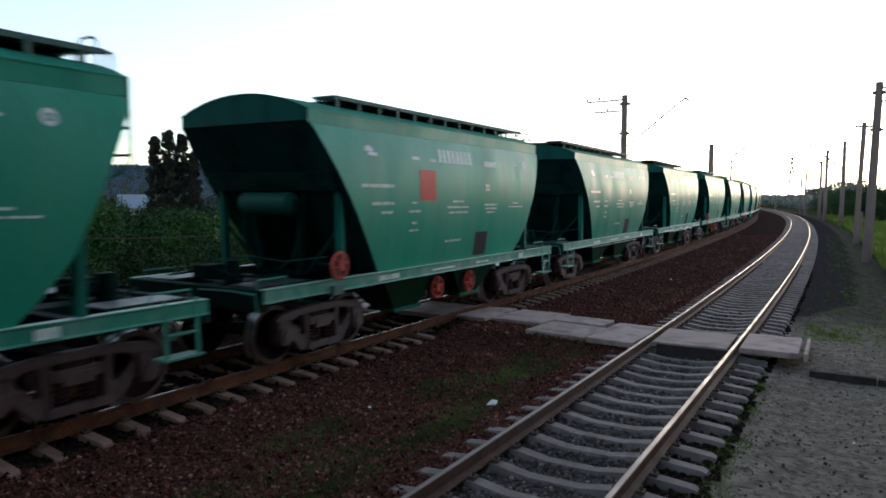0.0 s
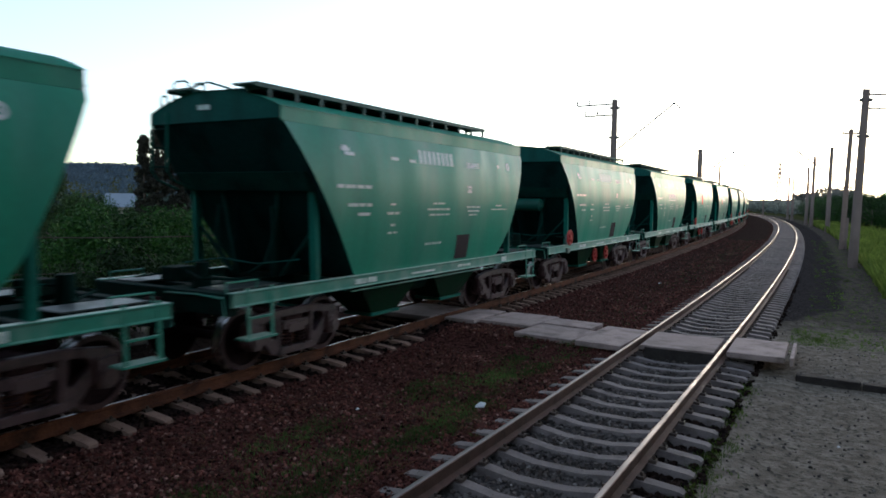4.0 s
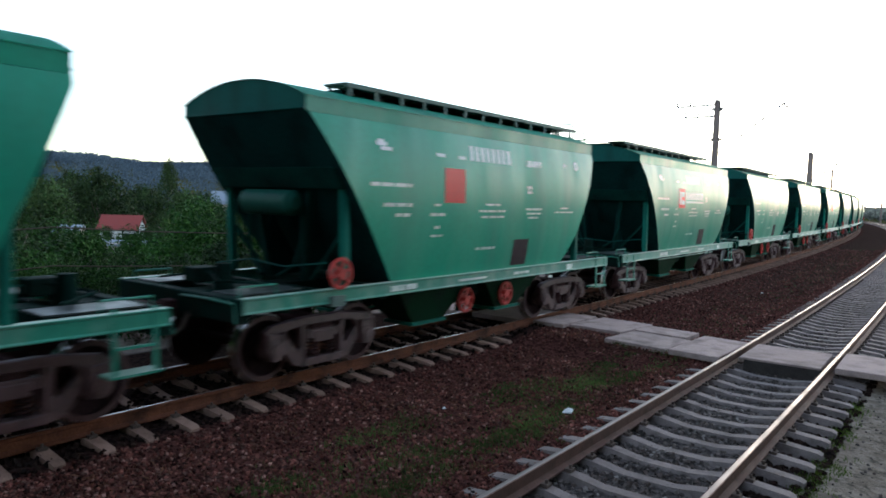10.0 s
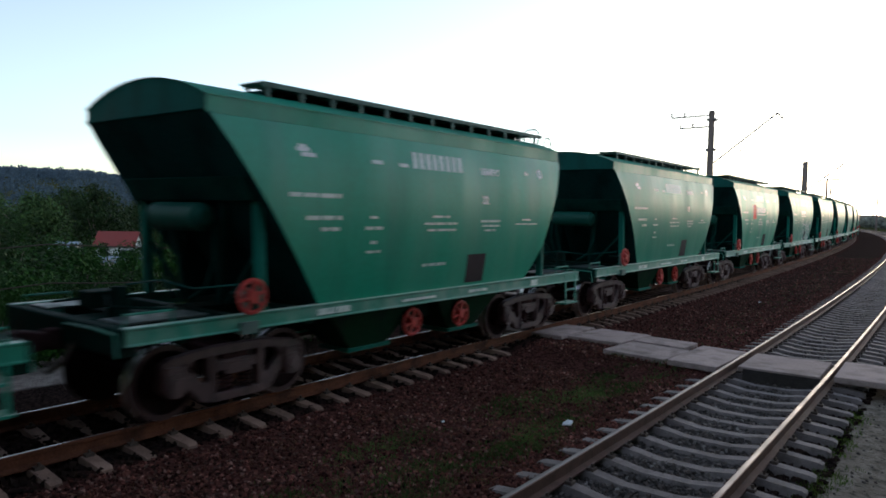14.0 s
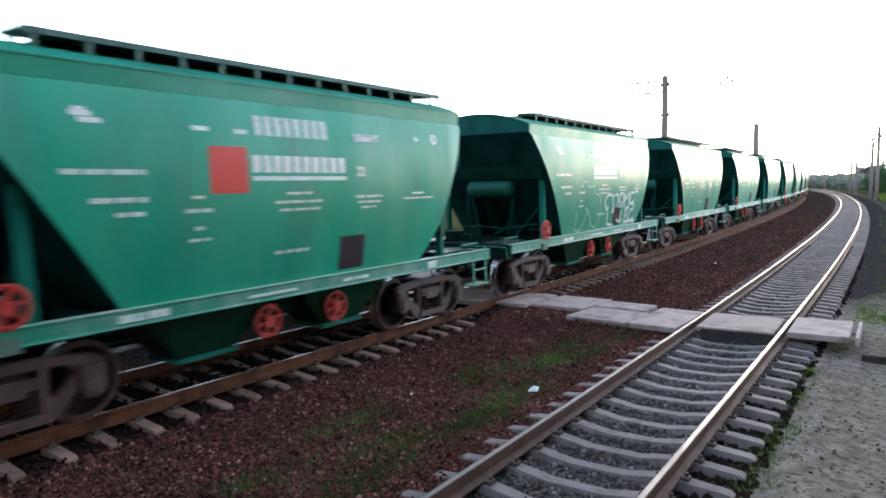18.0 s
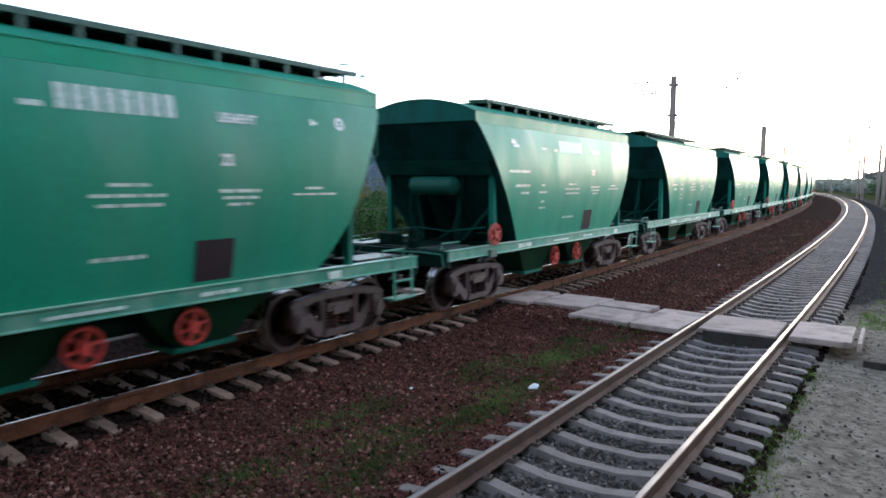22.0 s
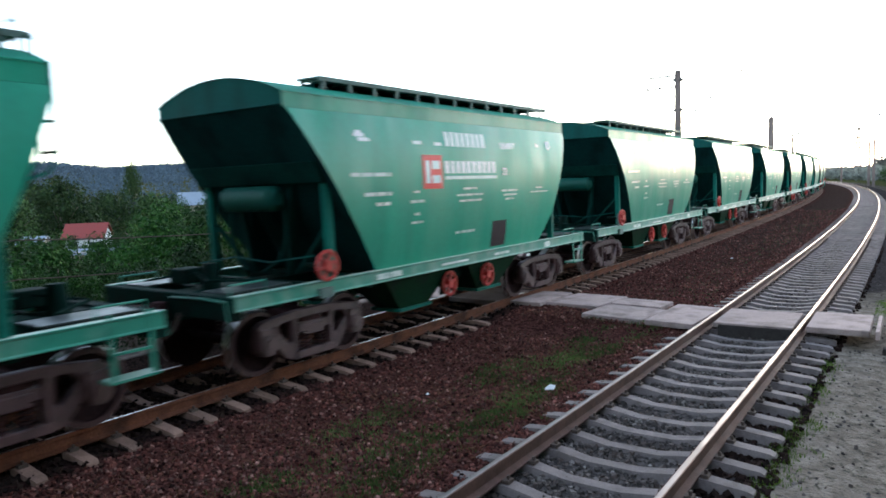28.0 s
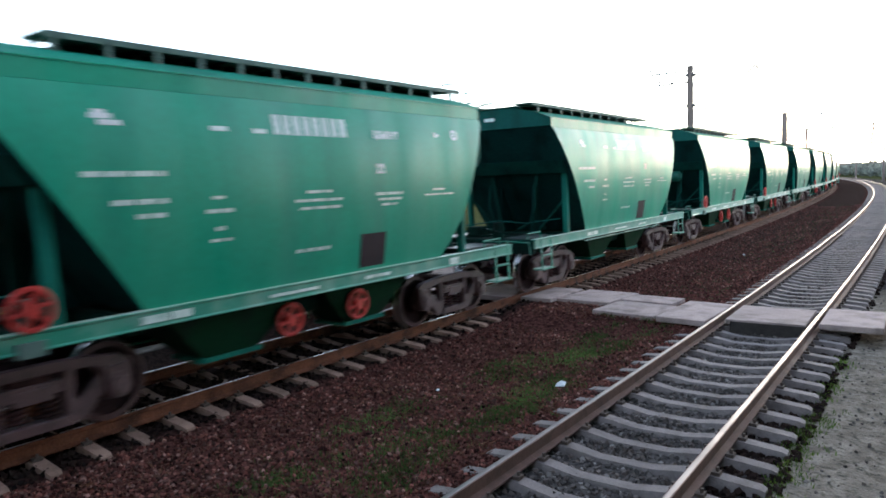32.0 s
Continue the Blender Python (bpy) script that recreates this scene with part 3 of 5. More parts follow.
# ---- tracks ----
GAUGE = 0.79                        # middle of a rail head from the middle of the track
HEAD = [(-0.036, -0.006), (-0.026, 0.0), (-0.010, 0.0015), (0.014, 0.0015), (0.026, 0.0), (0.036, -0.006), (0.036, -0.04), (0.010, -0.055), (0.010, -0.14), (0.075, -0.165), (0.075, -0.18),
        (-0.075, -0.18), (-0.075, -0.165), (-0.010, -0.14), (-0.010, -0.055), (-0.036, -0.04)]


def rail(parent, d, side, mats, label, band):
    sh = Shape()
    stops = list(np.arange(-30, 60, 3.0)) + list(np.arange(60, 330, 5.0))
    rows = []
    for s in stops:
        x, y, a = along(s, d, side * GAUGE)
        rows.append([(x + u * math.cos(a), y + u * math.sin(a), z) for u, z in HEAD + HEAD[:1]])
    k = len(HEAD) + 1
    p = [q for r in rows for q in r]
    sh.v = p
    for i in range(len(rows) - 1):
        for j in range(k - 1):
            sh.f.append((i * k + j, i * k + j + 1, (i + 1) * k + j + 1, (i + 1) * k + j))
            sh.slot.append(1 if j in band else 0)
    part("rail", sh, mats, parent, label)


def sleeper_mesh(name, mat):
    """A pre-stressed sleeper, deep at the rail seats and waisted in the middle."""
    sh = Shape()
    prof = [(-1.35, 0.060, 0.095, -0.245), (-1.30, 0.072, 0.11, -0.222), (-0.86, 0.080, 0.13, -0.186), (-0.60, 0.080, 0.13, -0.200), (-0.28, 0.072, 0.115, -0.250)]
    prof += [(-x, a, b, z) for x, a, b, z in prof[::-1]]
    rows = [[(x, -b, -0.40), (x, -a, z), (x, a, z), (x, b, -0.40)] for x, a, b, z in prof]
    sh.grid(rows)
    for r in (0, len(prof) - 1):
        sh.f.append(tuple(r * 4 + i for i in range(4))); sh.slot.append(0)
    return sh.mesh(name, mat)


def build_track(name, d, phase, concrete, side_mat, head_mat, label, band):
    tr = thing(name, label, "railway track", kind="structure")
    rail(tr, d, -1, [side_mat, head_mat], "", band)
    rail(tr, d, 1, [side_mat, head_mat], "", band)
    me = sleeper_mesh("sleeper", concrete)
    far, clips = Shape(), Shape()
    n0 = int((-4 - phase) / 0.529)
    for i in range(n0, n0 + 470):
        s = phase + i * 0.529
        x, y, a = along(s, d)
        m = pose(x, y, 0, 0, 0, math.degrees(a) + random.uniform(-0.5, 0.5)) @ pose(0, random.uniform(-0.012, 0.012), random.uniform(-0.006, 0.004))
        if s < 68:
            part("sleeper", me, None, tr, at=m)
        else:
            far.add([m @ v.co for v in me.vertices], [tuple(p.vertices) for p in me.polygons])
        if s < 34:
            for g in (-GAUGE, GAUGE):
                for e in (-1, 1):
                    clips.box(g + e * 0.115 - 0.04, g + e * 0.115 + 0.04, -0.05, 0.05, -0.19, -0.155, m=m)
                    clips.rod(m @ Vector((g + e * 0.125, 0, -0.16)), m @ Vector((g + e * 0.125, 0, -0.115)), 0.018, 6)
    rest = part("far_sleepers", far, concrete, tr)
    rest["kind"] = "stuff"
    fas = part("rail_fasteners", clips, CLIP, tr)
    fas["kind"] = "stuff"
    return tr


build_track("track_near", 0.0, 8.78, CONCRETE, RAIL_DARK, RAIL_TOP, "bright-railed track on grey concrete sleepers", (1, 2, 3))
build_track("track_far", FAR_OFF, 3.25, CONCRETE_OLD, RAIL_RUST, RAIL_TOP_WORN, "rust-sided track on brown-dusted concrete sleepers", (2,))


def stones(name, count, zone, mat, label, lo=0.018, hi=0.042):
    """Loose ballast stones strewn where zone(s, d) allows."""
    rnd = random.Random(name)
    v, f = [], []
    cube = [(-1, -1, -1), (1, -1, -1), (1, 1, -1), (-1, 1, -1), (-1, -1, 1), (1, -1, 1), (1, 1, 1), (-1, 1, 1)]
    faces = [(0, 3, 2, 1), (4, 5, 6, 7), (0, 1, 5, 4), (1, 2, 6, 5), (2, 3, 7, 6), (3, 0, 4, 7)]
    made = 0
    while made < count:
        s, d = zone(rnd)
        x, y, a = along(s, 0, d)
        z = ground_z(x, y)
        r = rnd.uniform(lo, hi)
        m = Euler((rnd.uniform(0, 6), rnd.uniform(0, 6), rnd.uniform(0, 6))).to_matrix()
        k = len(v)
        for c in cube:
            q = m @ Vector([e * r * rnd.uniform(0.45, 1.0) for e in c])
            v.append((x + q.x, y + q.y, z + q.z + r * 0.25))
        f += [tuple(i + k for i in q) for q in faces]
        made += 1
    me = bpy.data.meshes.new(name)
    me.from_pydata(v, [], f)
    me.materials.append(mat)
    tagged(new(name, me), label, "gravel", kind="stuff")


def near_first(a, b, p=2.1):
    return lambda rnd: a + (b - a) * rnd.random() ** p


lay = near_first(2.2, 64, 2.7)
stones("ballast_between_tracks", 44000, lambda r: (lay(r), r.uniform(-4.95, -0.85)), STONE_RED, "loose reddish-brown crushed ballast between the tracks", 0.008, 0.027)
stones("ballast_near_track", 11500, lambda r: (near_first(2.5, 32)(r), r.uniform(-0.78, 0.78)), STONE_GREY, "loose grey crushed ballast between the sleepers", 0.014, 0.032)
# dark stones stand for the shade in the gaps at the sleeper ends
stones("ballast_shoulder", 4300, lambda r: (near_first(2.5, 32)(r), 0.82 + 0.62 * r.random() ** 1.3), STONE_OILY_SHADED, "dark crushed ballast at the sleeper ends")
stones("ballast_far_track", 5000, lambda r: (near_first(2, 24)(r), r.uniform(-8.1, -4.95)), STONE_OILY_SHADED, "loose oil-stained ballast about the far sleepers, darkened for shade")
stones("path_gravel", 2600, lambda r: (near_first(2.5, 22)(r), r.uniform(1.5, 5.5)), STONE_GREY, "scattered grit and pebbles on the dirt path", 0.006, 0.02)


# ---- level crossing for walkers ----
def slab(parent, d0, d1, s0, s1, z, turn, drop=0.0, deep=0.15):
    x, y, a = along((s0 + s1) / 2, 0, (d0 + d1) / 2)
    w, h = (d1 - d0) / 2, (s1 - s0) / 2
    sh = Shape().box(-w, w, -h, h, -deep, 0)
    part("slab", sh, PLANK, parent, at=pose(x, y, z, 0, drop, turn), bevel=0.012)


crossing = thing("foot_crossing", "worn grey concrete slab path across both tracks", "level crossing", kind="structure")
for d0, d1, s0, s1, z, turn, drop in ((0.87, 1.83, 13.48, 15.05, -0.005, 1.5, 0), (-0.65, 0.68, 13.27, 14.82, -0.012, 1.5, 0), (-1.80, -0.88, 12.98, 14.90, -0.02, -2, 0.6), (-3.12, -1.98, 14.56, 15.32, -0.035, -3, 0.4), (-3.22, -1.90, 13.24, 14.50, -0.06, -5, 0.5),
                                      (-4.50, -3.20, 14.22, 15.70, -0.055, -6, -0.6), (-5.36, -4.56, 14.05, 15.66, -0.045, -2, -0.8), (-6.95, -5.60, 13.8, 15.5, -0.02, 0, 0), (-8.3, -7.2, 13.8, 15.5, -0.04, 1, 0)):
    slab(crossing, d0, d1, s0, s1, z, turn, drop, 0.09 if d0 == -0.65 else 0.11)
# added strip that stands for the shaded front face of the slab
part("slab_front_shade", Shape().box(-0.63, 0.63, -0.03, 0.03, -0.30, -0.03), KERB_SHADED, crossing, "dark strip for the shaded front face of the slab", at=pose(NEAR_X + 0.0, 13.30, -0.012, 0, 0, 1.5), bevel=0.008)
part("slab_rim", Shape().box(-0.03, 0.03, -0.78, 0.78, -0.14, 0.012), PLANK, crossing, at=pose(NEAR_X + 1.86, 14.25, -0.005, 0, 0, 1.5), bevel=0.008)
kerb = thing("kerb", "low concrete kerb edging the dirt path, coloured dark for shade", "kerb", kind="structure")
for i in range(6):
    part("kerb_stone", Shape().box(0.01, 0.99, -0.09, 0.09, -0.4, 0.0), KERB_SHADED, kerb, at=pose(NEAR_X + 1.95 + i * 1.0, 13.42 - 0.02 * i, -0.245 - 0.012 * (i % 2), 0, 0, random.uniform(-1.2, 1.2)), bevel=0.012)


# ---- wagons ----
BODY_L, HALF_L = 9.0, 4.5
WALL = [(1.33, 1.45), (1.6, 1.50), (2.0, 1.555), (2.4, 1.595), (2.75, 1.61), (3.1, 1.60), (3.45, 1.565), (3.76, 1.505), (3.86, 1.475), (3.87, 1.46), (4.08, 1.46)]


def wall_x(z):
    for (a, xa), (b, xb) in zip(WALL, WALL[1:]):
        if a <= z <= b:
            return xa + (xb - xa) * (z - a) / (b - a)
    return WALL[0][1] if z < 2 else WALL[-1][1]


def end_y(z, k=-1):
    """How far the sloped end sheet has come in from the end of the body at height z; the rear end (k 1) is steeper."""
    if k < 0:
        return max(0.0, (3.92 - z) / 2.59 * 1.86)
    return float(np.interp(z, (1.33, 1.42, 1.9, 2.8, 3.76), (1.38, 1.28, 0.83, 0.42, 0.0)))


def mark(y0, y1, z0, z1, lift=0.006):
    """A thin painted patch on the curved side, y from the front of the body."""
    rows = []
    for i in range(4):
        z = z0 + (z1 - z0) * i / 3
        rows.append([(wall_x(z) + lift, y0 - HALF_L, z), (wall_x(z) + lift, y1 - HALF_L, z)])
    return rows


def lettering(text, size, mat):
    """Flat letters that stand in the plane of the wagon side, read from outside."""
    cu = bpy.data.curves.new("lettering", "FONT")
    cu.body, cu.size, cu.align_x, cu.align_y = text, size, "CENTER", "CENTER"
    cu.offset = size * 0.045
    tmp = bpy.data.objects.new("lettering", cu)
    scene.collection.objects.link(tmp)
    bpy.context.view_layer.update()
    me = bpy.data.meshes.new_from_object(tmp.evaluated_get(bpy.context.evaluated_depsgraph_get()))
    bpy.data.objects.remove(tmp)
    me.name = "lettering"
    me.materials.clear()
    me.materials.append(mat)
    return me


def on_side(y, z):
    """The pose of flat lettering on the side: its x runs along the wagon, its y up."""
    lean = math.degrees(math.atan2(wall_x(z + 0.1) - wall_x(z - 0.1), 0.2))
    return Matrix.Translation((wall_x(z) + 0.012, y - HALF_L, z)) @ pose(0, 0, 0, 0, lean, 0) @ pose(0, 0, 0, 90, 0, 90)


CEMENT = lettering("ЦЕМЕНТ", 0.15, WHITE)
TARE = lettering("22", 0.2, WHITE)


def body_parts(w):
    for sx in (1, -1):
        side, rows = Shape(), []
        for z, x in WALL[:9]:
            e, r = end_y(z, -1), end_y(z, 1)
            n = 9
            rows.append([(sx * x, -HALF_L + e + (BODY_L - e - r) * i / n, z) for i in range(n + 1)])
        side.grid(rows)
        part("side_wall", side, GREEN, w, smooth=0.7)
        cap = Shape().grid([[(sx * 1.461, -HALF_L, 3.865), (sx * 1.461, HALF_L, 3.865)], [(sx * 1.461, -HALF_L, 4.085), (sx * 1.461, HALF_L, 4.085)]])
        cap.box(sx * 1.44, sx * 1.472, -HALF_L, HALF_L, 4.078, 4.095)
        part("top_rail", cap, GREEN, w)
    arch = [(-1.47 + 2.94 * i / 14, 4.09 + 0.31 * (1 - abs(-1 + i / 7) ** 2.1)) for i in range(15)]
    roof = Shape()
    roof.grid([[(x, y, z) for x, z in arch] for y in (-HALF_L - 0.03, -2.2, 0, 2.2, HALF_L + 0.03)])
    part("roof", roof, ROOF_GREEN, w, smooth=0.7)
    for k in (-1, 1):
        e = Shape()
        out = [(x * 0.985, z) for x, z in arch] + [(1.455, 3.925), (-1.455, 3.925)]
        p = [(x, k * (HALF_L + 0.0), z) for x, z in out] + [(x, k * (HALF_L - 0.06), z) for x, z in out]
        q = len(out)
        e.add(p, [tuple(range(q)), tuple(range(q, 2 * q))] + [(i, (i + 1) % q, q + (i + 1) % q, q + i) for i in range(q)])
        e.box(-1.46, 1.46, k * HALF_L - 0.03 * k, k * HALF_L + 0.02 * k, 3.905, 3.928)
        part("end_fascia", e, GREEN_END_SHADED, w)
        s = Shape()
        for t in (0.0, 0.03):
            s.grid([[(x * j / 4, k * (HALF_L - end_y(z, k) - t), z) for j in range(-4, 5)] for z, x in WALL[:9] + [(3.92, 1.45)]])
        part("sloped_end_sheet", s, SHADED_GREEN, w)
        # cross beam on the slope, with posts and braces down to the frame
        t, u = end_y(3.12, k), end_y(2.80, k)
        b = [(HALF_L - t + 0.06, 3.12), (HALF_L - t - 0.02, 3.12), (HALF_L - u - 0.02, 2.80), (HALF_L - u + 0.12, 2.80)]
        part("cross_beam", Shape().prism([(k * y, z) for y, z in b], -1.47, 1.47), END_STEEL_SHADED, w, bevel=0.012)
        for x in (-1, 1):
            if k < 0:
                post = Shape().bar((x * 1.38, -HALF_L + 0.84, 2.84), (x * 1.38, -HALF_L + 0.90, 1.34), 0.13, 0.12)
            else:
                post = Shape().bar((x * 1.42, HALF_L - 0.64, 2.40), (x * 1.42, HALF_L - 0.64, 1.34), 0.12, 0.13)
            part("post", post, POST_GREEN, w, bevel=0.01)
        # inner posts and braces carry shade in their colour, the outer posts none
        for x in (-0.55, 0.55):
            part("post", Shape().bar((x * 1.2, k * (HALF_L - 0.84), 2.84), (x * 0.75, k * (HALF_L - 0.94), 1.34), 0.11, 0.10), END_STEEL_SHADED, w, bevel=0.01)
            part("brace", Shape().bar((x * 2.4, k * (HALF_L - 0.90), 2.15), (x * 1.0, k * (HALF_L - 0.98), 1.36), 0.06, 0.05), END_STEEL_SHADED, w)
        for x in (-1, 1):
            part("hose", Shape().path([(x * 0.62, k * (HALF_L - 0.70), 2.55), (x * 0.66, k * (HALF_L - 0.68), 2.0), (x * 0.5, k * (HALF_L - 0.66), 1.6), (x * 0.2, k * (HALF_L - 0.6), 1.42)], 0.035, 7), END_STEEL_SHADED, w)
        part("deck_rail", Shape().path([(-1.3, k * (HALF_L - 0.5), 1.52), (-0.3, k * (HALF_L - 0.45), 1.66), (0.5, k * (HALF_L - 0.45), 1.60), (1.4, k * (HALF_L - 0.5), 1.72)], 0.014), GREEN_END_SHADED, w)
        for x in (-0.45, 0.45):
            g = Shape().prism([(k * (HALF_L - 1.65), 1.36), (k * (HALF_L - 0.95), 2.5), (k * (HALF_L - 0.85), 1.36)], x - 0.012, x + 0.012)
            part("gusset", g, SHADED_GREEN, w)


def frame_parts(w):
    for sx in (-1, 1):
        c = [(1.47, 1.14), (1.55, 1.14), (1.55, 1.16), (1.535, 1.17), (1.535, 1.32), (1.55, 1.33), (1.55, 1.35), (1.40, 1.35), (1.40, 1.33), (1.47, 1.32)]
        s = Shape().channel([(sx * x, z) for x, z in c], -5.55, 5.55)
        part("side_sill", s, SILL, w, bevel=0.006)
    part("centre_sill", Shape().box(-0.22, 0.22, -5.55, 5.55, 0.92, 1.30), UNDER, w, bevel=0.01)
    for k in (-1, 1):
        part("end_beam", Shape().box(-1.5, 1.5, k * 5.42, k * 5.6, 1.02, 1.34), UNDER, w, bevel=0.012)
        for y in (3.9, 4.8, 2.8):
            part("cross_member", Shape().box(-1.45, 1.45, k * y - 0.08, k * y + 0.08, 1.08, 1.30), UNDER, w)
        for x in (-0.95, 0.95):
            part("end_deck", Shape().box(x - 0.28, x + 0.28, k * 4.3, k * 5.42, 1.335, 1.36), DECK, w, bevel=0.004)
        c = Shape().box(-0.11, 0.11, k * 5.58, k * 5.75, 0.95, 1.2)
        c.prism([(k * 5.74, 0.98), (k * 5.74, 1.16), (k * 6.04, 1.22), (k * 6.04, 0.92)], -0.12, 0.12)
        part("coupler", c, BOGIE, w, bevel=0.015)
        h = Shape().path([(0.35, k * 5.55, 1.1), (0.4, k * 5.72, 0.85), (0.3, k * 5.85, 0.72)], 0.03)
        part("brake_hose", h, CLIP, w)
        part("uncoupling_lever", Shape().path([(0.2, k * 5.6, 1.28), (0.9, k * 5.62, 1.30), (1.42, k * 5.62, 1.28), (1.46, k * 5.62, 1.02)], 0.016), SILL, w)
    # hoppers and gates under the body
    for y0, y1 in ((-2.55, -0.05), (0.05, 2.55)):
        m = (y0 + y1) / 2
        for sx in (-1, 1):
            s = Shape()
            top = [(sx * 0.1, y0, 1.34), (sx * 1.42, y0, 1.34), (sx * 1.42, y1, 1.34), (sx * 0.1, y1, 1.34)]
            low = [(sx * 0.62, m - 0.42, 0.52), (sx * 1.18, m - 0.42, 0.52), (sx * 1.18, m + 0.42, 0.52), (sx * 0.62, m + 0.42, 0.52)]
            s.add(top + low, [(0, 1, 5, 4), (1, 2, 6, 5), (2, 3, 7, 6), (3, 0, 4, 7), (4, 5, 6, 7)])
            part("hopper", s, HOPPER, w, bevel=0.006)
            part("gate", Shape().box(sx * 0.56, sx * 1.22, m - 0.48, m + 0.48, 0.47, 0.53), POST_GREEN, w)
    for x in (-0.5, 0.5):
        part("pull_rod", Shape().rod((x, -3.0, 0.72), (x, 3.0, 0.72), 0.025), BOGIE, w)
    s = Shape().rod((0.95, -0.42, 0.95), (0.95, 0.42, 0.95), 0.17, 14)
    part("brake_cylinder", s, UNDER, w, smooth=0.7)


def handwheel(w, x, y, z, r, name="handwheel"):
    """A red spoked wheel that faces the side."""
    s = Shape()
    n, k, base = 24, 6, 0
    for i in range(n):
        a = 2 * math.pi * i / n
        s.v += [(x + 0.03 * math.sin(2 * math.pi * j / k), y + (r + 0.03 * math.cos(2 * math.pi * j / k)) * math.cos(a), z + (r + 0.03 * math.cos(2 * math.pi * j / k)) * math.sin(a)) for j in range(k)]
    for i in range(n):
        for j in range(k):
            s.f.append((i * k + j, i * k + (j + 1) % k, (i + 1) % n * k + (j + 1) % k, (i + 1) % n * k + j)); s.slot.append(0)
    s.rod((x - 0.06, y, z), (x + 0.05, y, z), 0.085, 12)
    hw = part(name, s, RED, w, "red spoked handwheel")
    for i in range(6):
        a = 2 * math.pi * (i + 0.25) / 6
        part("spoke", Shape().bar((x, y, z), (x, y + r * math.cos(a), z + r * math.sin(a)), 0.06, 0.03), RED, hw)
    part("spindle", Shape().rod((x - 0.45, y, z), (x - 0.03, y, z), 0.03), UNDER, hw)


def steps(w, y, sx=1):
    s = Shape()
    for q in (-0.24, 0.24):
        s.bar((sx * 1.53, y + q, 1.4), (sx * 1.56, y + q, 0.66), 0.05, 0.02)
    for z in (0.96,):
        s.bar((sx * 1.55, y - 0.24, z), (sx * 1.55, y + 0.24, z), 0.05, 0.03)
    s.box(sx * 1.34, sx * 1.60, y - 0.3, y + 0.3, 0.635, 0.665)
    part("step_ladder", s, SILL, w)


def walkway(w, k):
    """The raised running board along the roof on its brackets, set towards the end k."""
    for sx in (1, -1):
        c = [(0.50, 4.44), (0.99, 4.44), (0.99, 4.40), (1.02, 4.40), (1.02, 4.47), (0.50, 4.47)]
        part("running_board", Shape().channel([(sx * x, z) for x, z in c], -3.3 * k, 4.55 * k), WALK_BOARD, w)
    # shaded colour here too, so the gaps under the boards stay dark
    part("hatch_coaming", Shape().box(-0.5, 0.5, -2.9 * k, 4.25 * k, 4.30, 4.453), SHADED_GREEN, w, bevel=0.01)
    for i in range(13):
        y = k * (-3.2 + i * 0.62)
        for sx in (1, -1):
            b = Shape().bar((sx * 1.0, y, 4.20), (sx * 1.0, y, 4.44), 0.07, 0.03)
            b.bar((sx * 0.55, y, 4.34), (sx * 0.55, y, 4.44), 0.05, 0.03)
            b.bar((sx * 0.5, y, 4.42), (sx * 1.02, y, 4.42), 0.05, 0.03)
            part("board_bracket", b, WALK_BOARD, w)
    for i in range(4):
        y = k * (-2.4 + i * 1.9)
        h = Shape().rod((0, y, 4.43), (0, y, 4.47), 0.3, 18).rod((0, y, 4.47), (0, y, 4.50), 0.32, 18, 0.2)
        part("roof_hatch", h, GREEN_END_SHADED, w, smooth=0.6)


def roof_handles(w, k):
    """Grab loops on the roof edge at the end k, and the ladder that hangs from it to the cross beam."""
    y = k * (HALF_L - 0.06)

    def roof_z(x):
        return 4.09 + 0.31 * (1 - (abs(x) / 1.47) ** 2.1)
    for a, b, h in ((1.30, 1.14, 0.17), (0.98, 0.62, 0.26), (0.50, 0.24, 0.15)):
        p, q = k * a, k * b
        top = max(roof_z(p), roof_z(q)) + h
        part("roof_grab_loop", Shape().path([(p, y, roof_z(p) - 0.02), (p, y, top - 0.05), (p + (q - p) * 0.2, y, top), (p + (q - p) * 0.8, y, top), (q, y, top - 0.05), (q, y, roof_z(q) - 0.02)], 0.017), GREEN_END_SHADED, w)
    part("roof_rail", Shape().path([(k * 1.0, k * (HALF_L - 0.5), 4.3), (k * 0.9, k * (HALF_L - 0.15), 4.46), (k * 0.2, k * (HALF_L - 0.1), 4.56), (k * 0.1, k * (HALF_L - 0.5), 4.5)], 0.018), GREEN_END_SHADED, w)
    ladder = part("end_ladder", Shape().path([(k * 1.45, k * (HALF_L + 0.02), 4.10), (k * 1.45, k * (HALF_L + 0.03), 3.12), (k * 1.45, k * (HALF_L - 0.10), 2.97), (k * 1.44, k * (HALF_L - 0.50), 2.82)], 0.02)
                  .path([(k * 1.06, k * (HALF_L + 0.02), 4.10), (k * 1.06, k * (HALF_L + 0.03), 3.12), (k * 1.06, k * (HALF_L - 0.10), 2.97), (k * 1.07, k * (HALF_L - 0.50), 2.82)], 0.02), POST_GREEN, w)
    for z in (3.82, 3.51, 3.19):
        part("rung", Shape().rod((k * 1.06, k * (HALF_L + 0.03), z), (k * 1.45, k * (HALF_L + 0.03), z), 0.017), UNDER, ladder)


